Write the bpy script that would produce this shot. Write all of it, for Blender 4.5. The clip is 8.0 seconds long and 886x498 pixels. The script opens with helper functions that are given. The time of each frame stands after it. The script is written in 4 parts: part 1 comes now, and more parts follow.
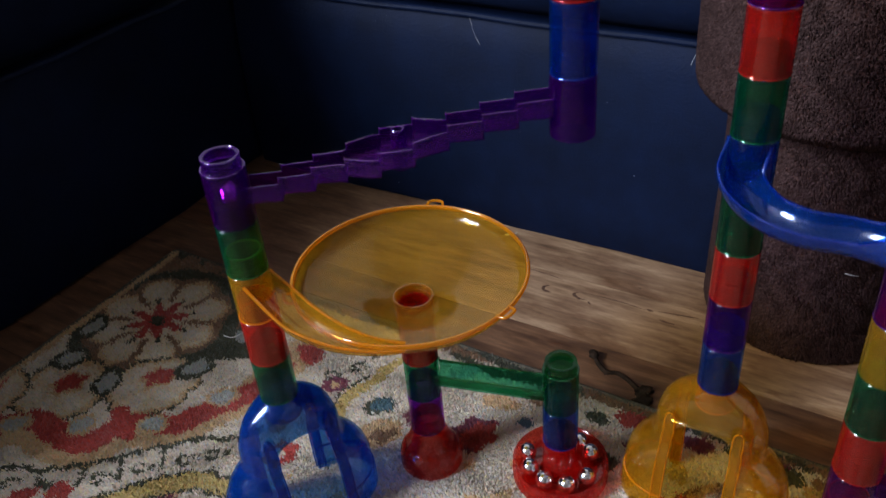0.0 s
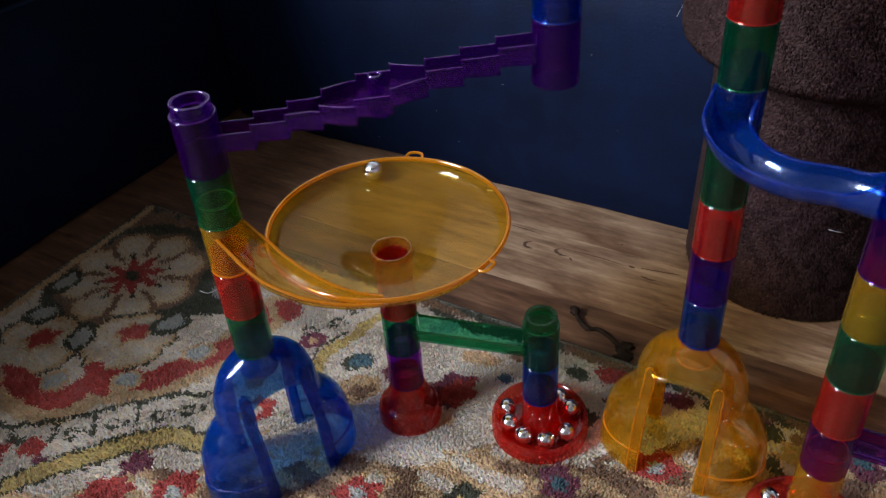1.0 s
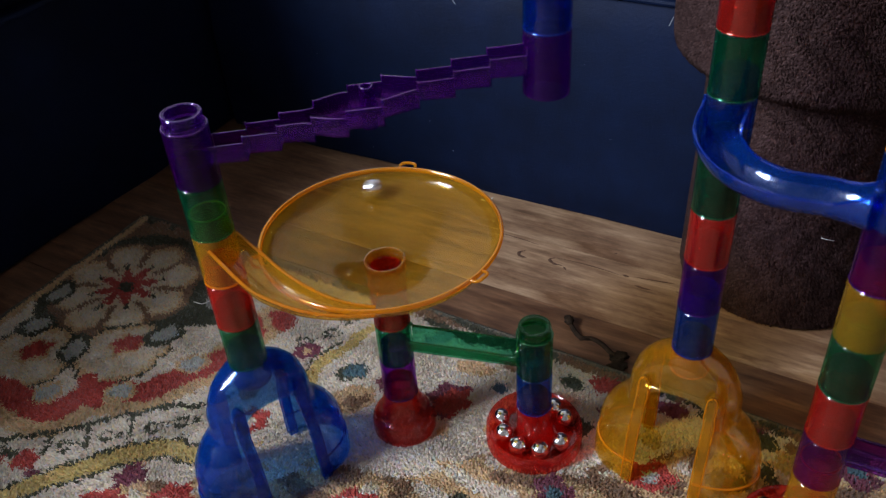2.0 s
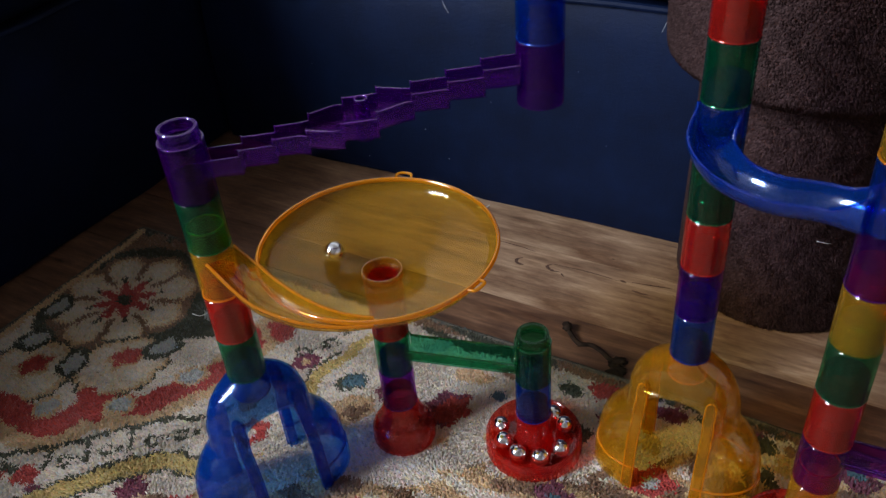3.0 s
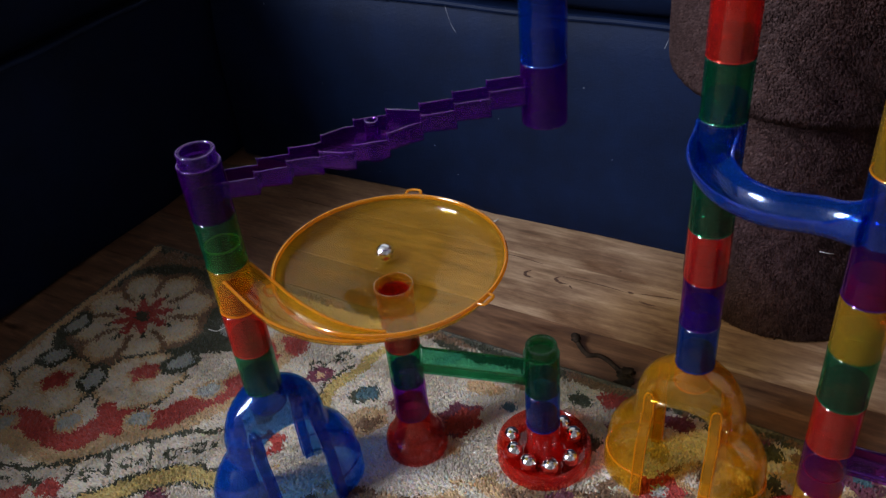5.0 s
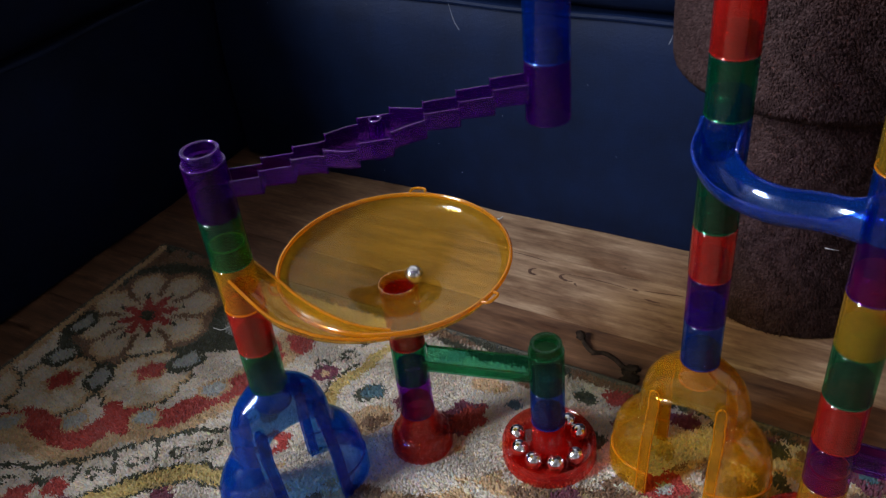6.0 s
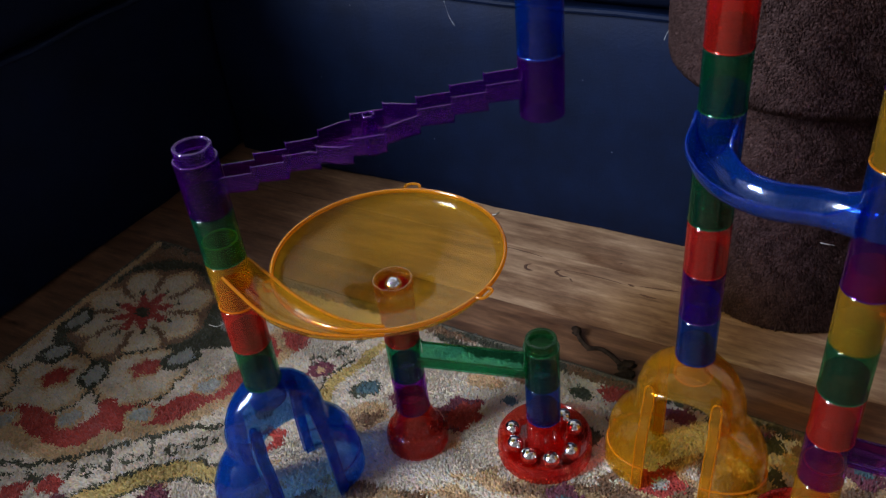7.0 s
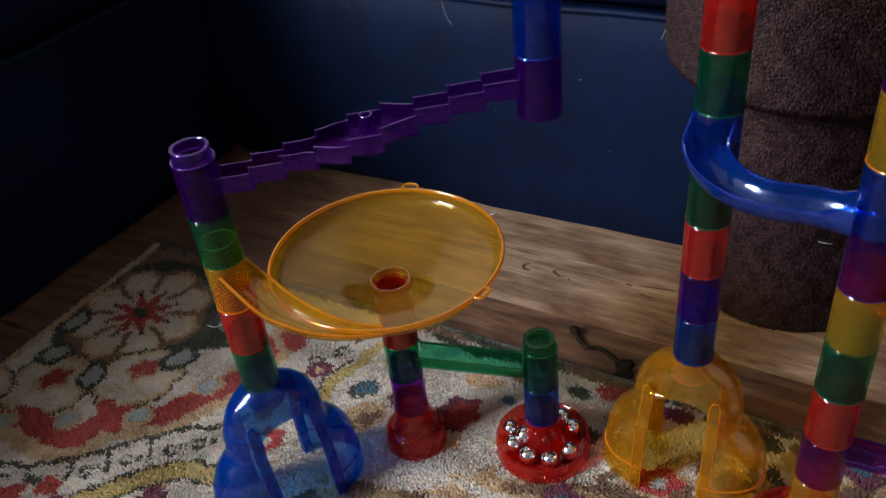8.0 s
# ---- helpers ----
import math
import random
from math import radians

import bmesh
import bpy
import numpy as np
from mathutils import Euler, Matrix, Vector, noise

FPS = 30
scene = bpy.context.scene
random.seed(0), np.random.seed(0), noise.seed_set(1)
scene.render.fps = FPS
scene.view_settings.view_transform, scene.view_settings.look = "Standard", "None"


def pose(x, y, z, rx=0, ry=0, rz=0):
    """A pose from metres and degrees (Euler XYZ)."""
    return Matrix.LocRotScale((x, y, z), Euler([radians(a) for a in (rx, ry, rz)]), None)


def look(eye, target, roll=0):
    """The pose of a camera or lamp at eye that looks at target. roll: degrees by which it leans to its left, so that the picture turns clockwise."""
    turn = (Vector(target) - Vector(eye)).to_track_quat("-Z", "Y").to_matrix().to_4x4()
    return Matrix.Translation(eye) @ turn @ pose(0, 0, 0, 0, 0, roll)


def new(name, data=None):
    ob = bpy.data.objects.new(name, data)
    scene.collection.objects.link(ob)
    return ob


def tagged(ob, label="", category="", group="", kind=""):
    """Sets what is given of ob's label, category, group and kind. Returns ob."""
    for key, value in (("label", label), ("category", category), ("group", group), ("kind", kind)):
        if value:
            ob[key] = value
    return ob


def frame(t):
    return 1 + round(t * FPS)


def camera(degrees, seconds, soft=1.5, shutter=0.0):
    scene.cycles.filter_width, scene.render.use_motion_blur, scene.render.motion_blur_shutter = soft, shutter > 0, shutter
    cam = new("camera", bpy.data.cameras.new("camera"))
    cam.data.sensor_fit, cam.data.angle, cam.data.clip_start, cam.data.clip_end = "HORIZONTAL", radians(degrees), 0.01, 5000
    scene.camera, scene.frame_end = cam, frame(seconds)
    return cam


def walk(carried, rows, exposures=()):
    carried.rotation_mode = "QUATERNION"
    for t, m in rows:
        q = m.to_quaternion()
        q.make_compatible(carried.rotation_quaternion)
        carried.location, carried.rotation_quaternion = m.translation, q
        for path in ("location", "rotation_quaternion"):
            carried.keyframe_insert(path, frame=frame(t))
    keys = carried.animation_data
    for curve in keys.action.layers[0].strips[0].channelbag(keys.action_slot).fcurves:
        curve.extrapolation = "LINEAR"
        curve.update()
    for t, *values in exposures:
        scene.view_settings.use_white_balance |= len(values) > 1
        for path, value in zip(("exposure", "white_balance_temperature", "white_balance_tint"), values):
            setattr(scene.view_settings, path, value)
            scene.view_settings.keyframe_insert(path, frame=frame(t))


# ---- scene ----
# The camera, held in the hand about 70 cm above a rug.
cam = camera(55.33, 8.0, soft=1.35, shutter=0.4)
ROWS = [
    (0.0, -0.0130, 0.0038, 0.7003, 55.30, 4.24, -2.29),
    (0.5, -0.0104, 0.0144, 0.6854, 53.26, 3.87, -2.41),
    (1.0, -0.0099, 0.0128, 0.6845, 52.60, 3.37, -3.06),
    (1.5, -0.0074, 0.0133, 0.6853, 52.81, 3.30, -3.35),
    (3.0, -0.0052, 0.0135, 0.6896, 53.51, 4.04, -4.00),
    (3.5, -0.0019, 0.0083, 0.6983, 52.49, 4.19, -5.89),
    (4.0, -0.0048, -0.0069, 0.7093, 54.44, 4.37, -4.32),
    (4.5, -0.0044, -0.0026, 0.7043, 54.40, 4.71, -3.94),
    (6.0, -0.0035, -0.0023, 0.7049, 54.19, 5.39, -3.67),
    (6.5, -0.0025, -0.0021, 0.7047, 54.06, 5.40, -3.72),
    (7.0, -0.0005, -0.0005, 0.7034, 53.88, 5.43, -3.89),
    (7.5, 0.0000, 0.0000, 0.7032, 53.82, 5.47, -3.99),
    (8.0, -0.0001, -0.0008, 0.7037, 53.85, 5.50, -4.08),
]
walk(cam, [(t, pose(x, y, z, rx, ry, rz)) for t, x, y, z, rx, ry, rz in ROWS], [(0.0, 0.0), (8.0, 0.0)])

# The room is turned against the camera: u runs along the floor planks, v towards the sofa's front.
TURN = math.atan2(-0.545, 0.839)
ROOM = Matrix.Rotation(TURN, 4, "Z")


def uv(u, v, z=0.0):
    return ROOM @ Vector((u, v, z))


# ---- light: one window behind the camera, on its left ----
world = bpy.data.worlds.new("world")
scene.world = world
world.use_nodes = True
wn = world.node_tree.nodes
sky = wn.new("ShaderNodeTexSky")
sky.sky_type, sky.sun_disc, sky.sun_elevation, sky.sun_rotation = "NISHITA", False, radians(35), radians(200)
wn["Background"].inputs["Strength"].default_value = 0.10
world.node_tree.links.new(sky.outputs[0], wn["Background"].inputs["Color"])

WALL_V, WIN_U, WIN_Z, WIN_W, WIN_H = -1.55, -2.00, 1.80, 1.00, 1.20
# a narrow sash and a wide one, with the mullion between them
for pane_u, pane_w in ((-0.34, 0.26), (0.17, 0.60)):
    day = bpy.data.lights.new("window_daylight", "AREA")
    day.shape, day.size, day.size_y, day.energy, day.color = "RECTANGLE", pane_w, WIN_H, 296 * pane_w, (0.765, 0.85, 1.0)
    day_ob = new("window_daylight", day)
    day_ob.matrix_world = look(uv(WIN_U + pane_u, WALL_V + 0.03, WIN_Z), uv(WIN_U + pane_u + 0.6, 0.5, 0.2))


# clear plastic stands many layers deep in this toy
scene.cycles.transparent_max_bounces = 40


# ---- materials ----
def material(name):
    m = bpy.data.materials.new(name)
    m.use_nodes = True
    n, l = m.node_tree.nodes, m.node_tree.links
    return m, n, l, n["Principled BSDF"]


def ramp(n, stops):
    r = n.new("ShaderNodeValToRGB")
    while len(r.color_ramp.elements) < len(stops):
        r.color_ramp.elements.new(0.5)
    for e, (p, c) in zip(r.color_ramp.elements, stops):
        e.position, e.color = p, (*c, 1)
    return r


def noise_tex(n, l, scale, detail=4, rough=0.55, stretch=None, coord="Object"):
    tc = n.new("ShaderNodeTexCoord")
    t = n.new("ShaderNodeTexNoise")
    t.inputs["Scale"].default_value, t.inputs["Detail"].default_value, t.inputs["Roughness"].default_value = scale, detail, rough
    if stretch:
        mp = n.new("ShaderNodeMapping")
        mp.inputs["Scale"].default_value = stretch
        l.new(tc.outputs[coord], mp.inputs[0])
        l.new(mp.outputs[0], t.inputs[0])
    else:
        l.new(tc.outputs[coord], t.inputs[0])
    return t


def bump(n, l, height, strength, distance, target):
    b = n.new("ShaderNodeBump")
    b.inputs["Strength"].default_value, b.inputs["Distance"].default_value = strength, distance
    l.new(height, b.inputs["Height"])
    l.new(b.outputs[0], target)
    return b


def plastic(name, body, clear, milk, rough=0.075, gloss=0.03):
    """Clear tinted plastic: light goes through it in its tint, a little scatters in its body, and its skin is glossy."""
    m, n, l, p = material(name)
    n.remove(p)
    out = n["Material Output"]
    dif, trl, tra, glo = (n.new("ShaderNodeBsdf" + k) for k in ("Diffuse", "Translucent", "Transparent", "Glossy"))
    wear = noise_tex(n, l, 55, 5, 0.6)
    tint = ramp(n, [(0.3, tuple(c * 0.82 for c in body)), (0.7, body)])
    l.new(wear.outputs[0], tint.inputs[0])
    l.new(tint.outputs[0], dif.inputs[0])
    l.new(tint.outputs[0], trl.inputs[0])
    # faint moulding streaks in the tint
    flow = noise_tex(n, l, 24, 3, 0.5, (1.0, 1.0, 0.35))
    seen = ramp(n, [(0.3, tuple(c * 0.93 for c in clear)), (0.7, clear)])
    l.new(flow.outputs[0], seen.inputs[0])
    l.new(seen.outputs[0], tra.inputs[0])
    rr = ramp(n, [(0.35, (rough * 0.7,) * 3), (0.75, (rough * 1.7,) * 3)])
    scr = noise_tex(n, l, 140, 3, 0.7)
    l.new(scr.outputs[0], rr.inputs[0])
    l.new(rr.outputs[0], glo.inputs["Roughness"])
    a, b, c = (n.new("ShaderNodeMixShader") for _ in range(3))
    a.inputs[0].default_value = 0.55
    l.new(dif.outputs[0], a.inputs[1])
    l.new(trl.outputs[0], a.inputs[2])
    b.inputs[0].default_value = milk
    l.new(tra.outputs[0], b.inputs[1])
    l.new(a.outputs[0], b.inputs[2])
    lay = n.new("ShaderNodeLayerWeight")
    lay.inputs[0].default_value = 0.5
    pw, ma = n.new("ShaderNodeMath"), n.new("ShaderNodeMath")
    pw.operation, ma.operation = "POWER", "MULTIPLY_ADD"
    pw.inputs[1].default_value, ma.inputs[1].default_value, ma.inputs[2].default_value = 4.5, 0.55, gloss
    l.new(lay.outputs["Facing"], pw.inputs[0])
    l.new(pw.outputs[0], ma.inputs[0])
    l.new(ma.outputs[0], c.inputs[0])
    l.new(b.outputs[0], c.inputs[1])
    l.new(glo.outputs[0], c.inputs[2])
    l.new(c.outputs[0], out.inputs[0])
    bn = n.new("ShaderNodeBump")
    bn.inputs["Strength"].default_value, bn.inputs["Distance"].default_value = 0.05, 0.002
    big = noise_tex(n, l, 30, 2)
    l.new(big.outputs[0], bn.inputs["Height"])
    l.new(bn.outputs[0], glo.inputs["Normal"])
    return m


RED = plastic("red_plastic", (0.76, 0.040, 0.030), (0.96, 0.38, 0.32), 0.17, 0.085, 0.046)
GREEN = plastic("green_plastic", (0.008, 0.17, 0.095), (0.31, 0.75, 0.57), 0.09, 0.075, 0.022)
BLUE = plastic("blue_plastic", (0.006, 0.070, 0.38), (0.25, 0.53, 0.91), 0.09, 0.09, 0.028)
BLUE_THICK = plastic("thick_blue_plastic", (0.007, 0.085, 0.42), (0.26, 0.56, 0.92), 0.19, 0.11, 0.050)
PURPLE = plastic("purple_plastic", (0.21, 0.010, 0.40), (0.64, 0.26, 0.80), 0.042, 0.075, 0.014)
ORANGE = plastic("amber_plastic", (0.72, 0.42, 0.035), (0.98, 0.83, 0.33), 0.14, 0.075, 0.026)
AMBER_THICK = plastic("thick_amber_plastic", (0.85, 0.47, 0.030), (0.985, 0.80, 0.28), 0.13, 0.10, 0.085)
# moulded edges hold more body colour: light gathering in rims is painted in
EDGES = {
    "red": plastic("red_edge", (0.80, 0.05, 0.04), (0.95, 0.36, 0.30), 0.22, 0.09, 0.07), "green": plastic("green_edge", (0.012, 0.24, 0.11), (0.34, 0.78, 0.52), 0.32, 0.09, 0.07),
    "blue": plastic("blue_edge", (0.006, 0.085, 0.55), (0.24, 0.50, 0.92), 0.20, 0.09, 0.07), "purple": plastic("purple_edge", (0.18, 0.02, 0.42), (0.62, 0.28, 0.80), 0.16, 0.07, 0.10),
    "amber": plastic("amber_edge", (1.0, 0.44, 0.012), (0.98, 0.70, 0.12), 0.38, 0.09, 0.07)}
PURPLE_EDGE, AMBER_EDGE = EDGES["purple"], EDGES["amber"]
# the joints are thicker, so their tint is deeper
NECKS = {
    "red": plastic("red_joint", (0.62, 0.030, 0.022), (0.93, 0.28, 0.22), 0.13), "green": plastic("green_joint", (0.008, 0.17, 0.07), (0.28, 0.68, 0.44), 0.12),
    "blue": plastic("blue_joint", (0.006, 0.07, 0.50), (0.20, 0.46, 0.88), 0.12), "purple": plastic("purple_joint", (0.10, 0.005, 0.27), (0.56, 0.24, 0.78), 0.10),
    "amber": plastic("amber_joint", (0.95, 0.40, 0.015), (0.97, 0.72, 0.18), 0.16, 0.075, 0.02)}
THICK = {"blue": BLUE_THICK, "amber": AMBER_THICK}
TINTS = {"red": RED, "green": GREEN, "blue": BLUE, "purple": PURPLE, "amber": ORANGE}

CHROME, n_, l_, p_ = material("polished_steel")
p_.inputs["Base Color"].default_value, p_.inputs["Metallic"].default_value, p_.inputs["Roughness"].default_value = (0.90, 0.90, 0.91, 1), 1.0, 0.12
sm = noise_tex(n_, l_, 300, 4)
bump(n_, l_, sm.outputs[0], 0.04, 0.001, p_.inputs["Normal"])


def board_wood(name, dark, mid_, pale, corner_shade=False):
    m, n, l, p = material(name)
    grain = noise_tex(n, l, 11, 9, 0.68, (0.9, 7, 7))
    spots = noise_tex(n, l, 9, 5, 0.65, (0.9, 3.0, 1))
    blot = noise_tex(n, l, 5.0, 6, 0.68, (1.0, 2.0, 1.0))
    streak = noise_tex(n, l, 6, 6, 0.7, (2.6, 34, 34))
    g1 = ramp(n, [(0.33, dark), (0.5, mid_), (0.66, pale)])
    l.new(grain.outputs[0], g1.inputs[0])
    st = ramp(n, [(0.30, (0.88, 0.86, 0.84)), (0.55, (1.03, 1.03, 1.02))])
    l.new(streak.outputs[0], st.inputs[0])
    sp = ramp(n, [(0.27, (0.22, 0.14, 0.10)), (0.33, (0.62, 0.52, 0.44)), (0.40, (1, 1, 1))])
    l.new(spots.outputs[0], sp.inputs[0])
    bl = ramp(n, [(0.36, (0.56, 0.46, 0.39)), (0.50, (0.94, 0.91, 0.88)), (0.64, (1.14, 1.14, 1.13))])
    l.new(blot.outputs[0], bl.inputs[0])
    info = n.new("ShaderNodeObjectInfo")
    rnd = ramp(n, [(0.0, (0.86, 0.82, 0.78)), (1.0, (1.06, 1.04, 1.0))])
    l.new(info.outputs["Random"], rnd.inputs[0])
    last = g1.outputs[0]
    for other in (sp, bl, st, rnd):
        mx = n.new("ShaderNodeMixRGB")
        mx.blend_type = "MULTIPLY"
        mx.inputs[0].default_value = 1.0
        l.new(last, mx.inputs[1]), l.new(other.outputs[0], mx.inputs[2])
        last = mx.outputs[0]
    if corner_shade:  # the corner's shade is put into the board colour: darker and redder towards -x
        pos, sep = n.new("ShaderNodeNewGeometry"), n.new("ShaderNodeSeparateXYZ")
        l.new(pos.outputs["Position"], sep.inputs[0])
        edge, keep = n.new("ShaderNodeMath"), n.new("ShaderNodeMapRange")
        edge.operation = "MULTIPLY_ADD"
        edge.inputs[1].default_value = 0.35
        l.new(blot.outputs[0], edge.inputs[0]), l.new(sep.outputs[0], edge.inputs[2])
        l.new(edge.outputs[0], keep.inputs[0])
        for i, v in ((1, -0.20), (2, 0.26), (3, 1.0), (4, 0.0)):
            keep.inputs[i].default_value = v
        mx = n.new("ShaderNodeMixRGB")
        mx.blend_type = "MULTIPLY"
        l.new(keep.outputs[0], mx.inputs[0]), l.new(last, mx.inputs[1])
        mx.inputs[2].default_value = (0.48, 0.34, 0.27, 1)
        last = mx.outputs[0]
    l.new(last, p.inputs["Base Color"])
    rg = ramp(n, [(0.3, (0.42,) * 3), (0.7, (0.66,) * 3)])
    l.new(spots.outputs[0], rg.inputs[0]), l.new(rg.outputs[0], p.inputs["Roughness"])
    bump(n, l, grain.outputs[0], 0.30, 0.002, p.inputs["Normal"])
    return m


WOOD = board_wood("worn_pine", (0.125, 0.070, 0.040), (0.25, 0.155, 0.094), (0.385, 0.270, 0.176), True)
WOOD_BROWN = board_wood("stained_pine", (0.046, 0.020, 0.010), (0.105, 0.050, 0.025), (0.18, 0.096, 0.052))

SOFA, n_, l_, p_ = material("navy_upholstery")
cl = noise_tex(n_, l_, 9, 8, 0.72)
sc = ramp(n_, [(0.32, (0.0007, 0.0028, 0.0112)), (0.68, (0.0020, 0.0067, 0.0258))])
l_.new(cl.outputs[0], sc.inputs[0]), l_.new(sc.outputs[0], p_.inputs["Base Color"])
p_.inputs["Roughness"].default_value = 0.62
p_.inputs["Sheen Weight"].default_value, p_.inputs["Sheen Roughness"].default_value = 0.0, 0.5
p_.inputs["Specular IOR Level"].default_value = 0.11
fine = noise_tex(n_, l_, 260, 4, 0.7)
bump(n_, l_, fine.outputs[0], 0.35, 0.002, p_.inputs["Normal"])

PLUSH, n_, l_, p_ = material("brown_plush")
pc = noise_tex(n_, l_, 130, 5, 0.75)
pr = ramp(n_, [(0.30, (0.014, 0.0064, 0.0054)), (0.5, (0.036, 0.0180, 0.0152)), (0.7, (0.076, 0.041, 0.036))])
l_.new(pc.outputs[0], pr.inputs[0]), l_.new(pr.outputs[0], p_.inputs["Base Color"])
p_.inputs["Roughness"].default_value = 0.95
p_.inputs["Specular IOR Level"].default_value = 0.04
vo = n_.new("ShaderNodeTexVoronoi")
vo.inputs["Scale"].default_value = 280
tcv = n_.new("ShaderNodeTexCoord")
l_.new(tcv.outputs["Object"], vo.inputs["Vector"])
bump(n_, l_, vo.outputs["Distance"], 0.3, 0.004, p_.inputs["Normal"])

FUR, n_, l_, p_ = material("brown_plush_pile")
gi = n_.new("ShaderNodeNewGeometry")
pc = noise_tex(n_, l_, 16, 4, 0.6)
pr = ramp(n_, [(0.0, (0.024, 0.0128, 0.0120)), (0.5, (0.036, 0.0198, 0.0184)), (1.0, (0.056, 0.033, 0.031))])
pk = ramp(n_, [(0.32, (0.72, 0.70, 0.70)), (0.68, (1.15, 1.15, 1.15))])
mx_ = n_.new("ShaderNodeMixRGB")
mx_.blend_type = "MULTIPLY"
mx_.inputs[0].default_value = 1.0
l_.new(gi.outputs["Random Per Island"], pr.inputs[0]), l_.new(pc.outputs[0], pk.inputs[0])
l_.new(pr.outputs[0], mx_.inputs[1]), l_.new(pk.outputs[0], mx_.inputs[2]), l_.new(mx_.outputs[0], p_.inputs["Base Color"])
p_.inputs["Roughness"].default_value = 0.9
p_.inputs["Specular IOR Level"].default_value = 0.05

PILE, n_, l_, p_ = material("wool_pile")
at = n_.new("ShaderNodeAttribute")
at.attribute_name = "wool"
l_.new(at.outputs["Color"], p_.inputs["Base Color"])
p_.inputs["Roughness"].default_value = 0.95
p_.inputs["Specular IOR Level"].default_value = 0.1
p_.inputs["Sheen Weight"].default_value = 0.12

WALL, n_, l_, p_ = material("matt_wall_paint")
wc = noise_tex(n_, l_, 3, 6)
wr = ramp(n_, [(0.3, (0.46, 0.44, 0.415)), (0.7, (0.54, 0.52, 0.495))])
l_.new(wc.outputs[0], wr.inputs[0]), l_.new(wr.outputs[0], p_.inputs["Base Color"])
p_.inputs["Roughness"].default_value = 0.9

FRAME, n_, l_, p_ = material("white_window_paint")
wc = noise_tex(n_, l_, 20, 5)
wr = ramp(n_, [(0.3, (0.70, 0.69, 0.66)), (0.7, (0.80, 0.79, 0.77))])
l_.new(wc.outputs[0], wr.inputs[0]), l_.new(wr.outputs[0], p_.inputs["Base Color"])
p_.inputs["Roughness"].default_value = 0.45

DARK, n_, l_, p_ = material("dark_bark")
wc = noise_tex(n_, l_, 120, 5)
wr = ramp(n_, [(0.3, (0.007, 0.0045, 0.0035)), (0.7, (0.030, 0.018, 0.012))])
l_.new(wc.outputs[0], wr.inputs[0]), l_.new(wr.outputs[0], p_.inputs["Base Color"])
p_.inputs["Roughness"].default_value = 0.8
p_.inputs["Specular IOR Level"].default_value = 0.1

HAIR, n_, l_, p_ = material("pale_hair")
p_.inputs["Base Color"].default_value, p_.inputs["Roughness"].default_value = (0.7, 0.68, 0.64, 1), 0.5

BIND, n_, l_, p_ = material("dark_rug_binding")
wc = noise_tex(n_, l_, 300, 4)
wr = ramp(n_, [(0.3, (0.02, 0.018, 0.014)), (0.7, (0.09, 0.075, 0.05))])
l_.new(wc.outputs[0], wr.inputs[0]), l_.new(wr.outputs[0], p_.inputs["Base Color"])
p_.inputs["Roughness"].default_value = 0.95


# ---- mesh helpers ----
def mesh_ob(name, bm, mat, smooth=True):
    me = bpy.data.meshes.new(name)
    bmesh.ops.recalc_face_normals(bm, faces=bm.faces)
    bm.to_mesh(me)
    bm.free()
    if smooth:
        for f in me.polygons:
            f.use_smooth = True
        me.set_sharp_from_angle(angle=radians(38))
    me.materials.append(mat)
    return new(name, me)


def part(name, bm, mat, parent, label="", smooth=True):
    ob = mesh_ob(name, bm, mat, smooth)
    ob.parent = parent
    if label:
        tagged(ob, label)
    return ob


def thing(name, x, y, z, label, category, group="", rz=0.0):
    ob = new(name)
    ob.empty_display_size = 0.01
    ob.matrix_world = pose(x, y, z, 0, 0, rz)
    return tagged(ob, label, category, group)


def lathe(profile, seg=40, closed=True, bm=None, cx=0.0, cy=0.0):
    bm = bm or bmesh.new()
    rings = [[bm.verts.new((cx + r * math.cos(2 * math.pi * i / seg), cy + r * math.sin(2 * math.pi * i / seg), z)) for i in range(seg)] for r, z in profile]
    pairs = list(zip(rings, rings[1:])) + ([(rings[-1], rings[0])] if closed else [])
    for a, b in pairs:
        for i in range(seg):
            bm.faces.new((a[i], a[(i + 1) % seg], b[(i + 1) % seg], b[i]))
    return bm


def skin(sections, bm=None, closed=True, caps=True):
    """A hull over equal rings of points."""
    bm = bm or bmesh.new()
    rows = [[bm.verts.new(p) for p in s] for s in sections]
    m = len(rows[0])
    for a, b in zip(rows, rows[1:]):
        for i in range(m if closed else m - 1):
            bm.faces.new((a[i], a[(i + 1) % m], b[(i + 1) % m], b[i]))
    if caps and closed:
        bm.faces.new(rows[0][::-1])
        bm.faces.new(rows[-1])
    return bm


def box(bm, c, s, rz=0.0, bevel=0.0):
    m = Matrix.Translation(c) @ Matrix.Rotation(rz, 4, "Z") @ Matrix.Diagonal((*s, 1))
    made = bmesh.ops.create_cube(bm, size=1, matrix=m)["verts"]
    if bevel:
        edges = list({e for v in made for e in v.link_edges})
        bmesh.ops.bevel(bm, geom=edges, offset=bevel, segments=3, profile=0.5, affect="EDGES")
    return bm


def smooth_path(points, steps):
    """A rounded line through points."""
    pts = [Vector(p) for p in points]
    pts = [pts[0] * 2 - pts[1]] + pts + [pts[-1] * 2 - pts[-2]]
    out = []
    for a, b, c, d in zip(pts, pts[1:], pts[2:], pts[3:]):
        for k in range(steps):
            t = k / steps
            out.append(0.5 * (2 * b + (c - a) * t + (2 * a - 5 * b + 4 * c - d) * t * t + (3 * b - a - 3 * c + d) * t ** 3))
    return out + [pts[-2]]


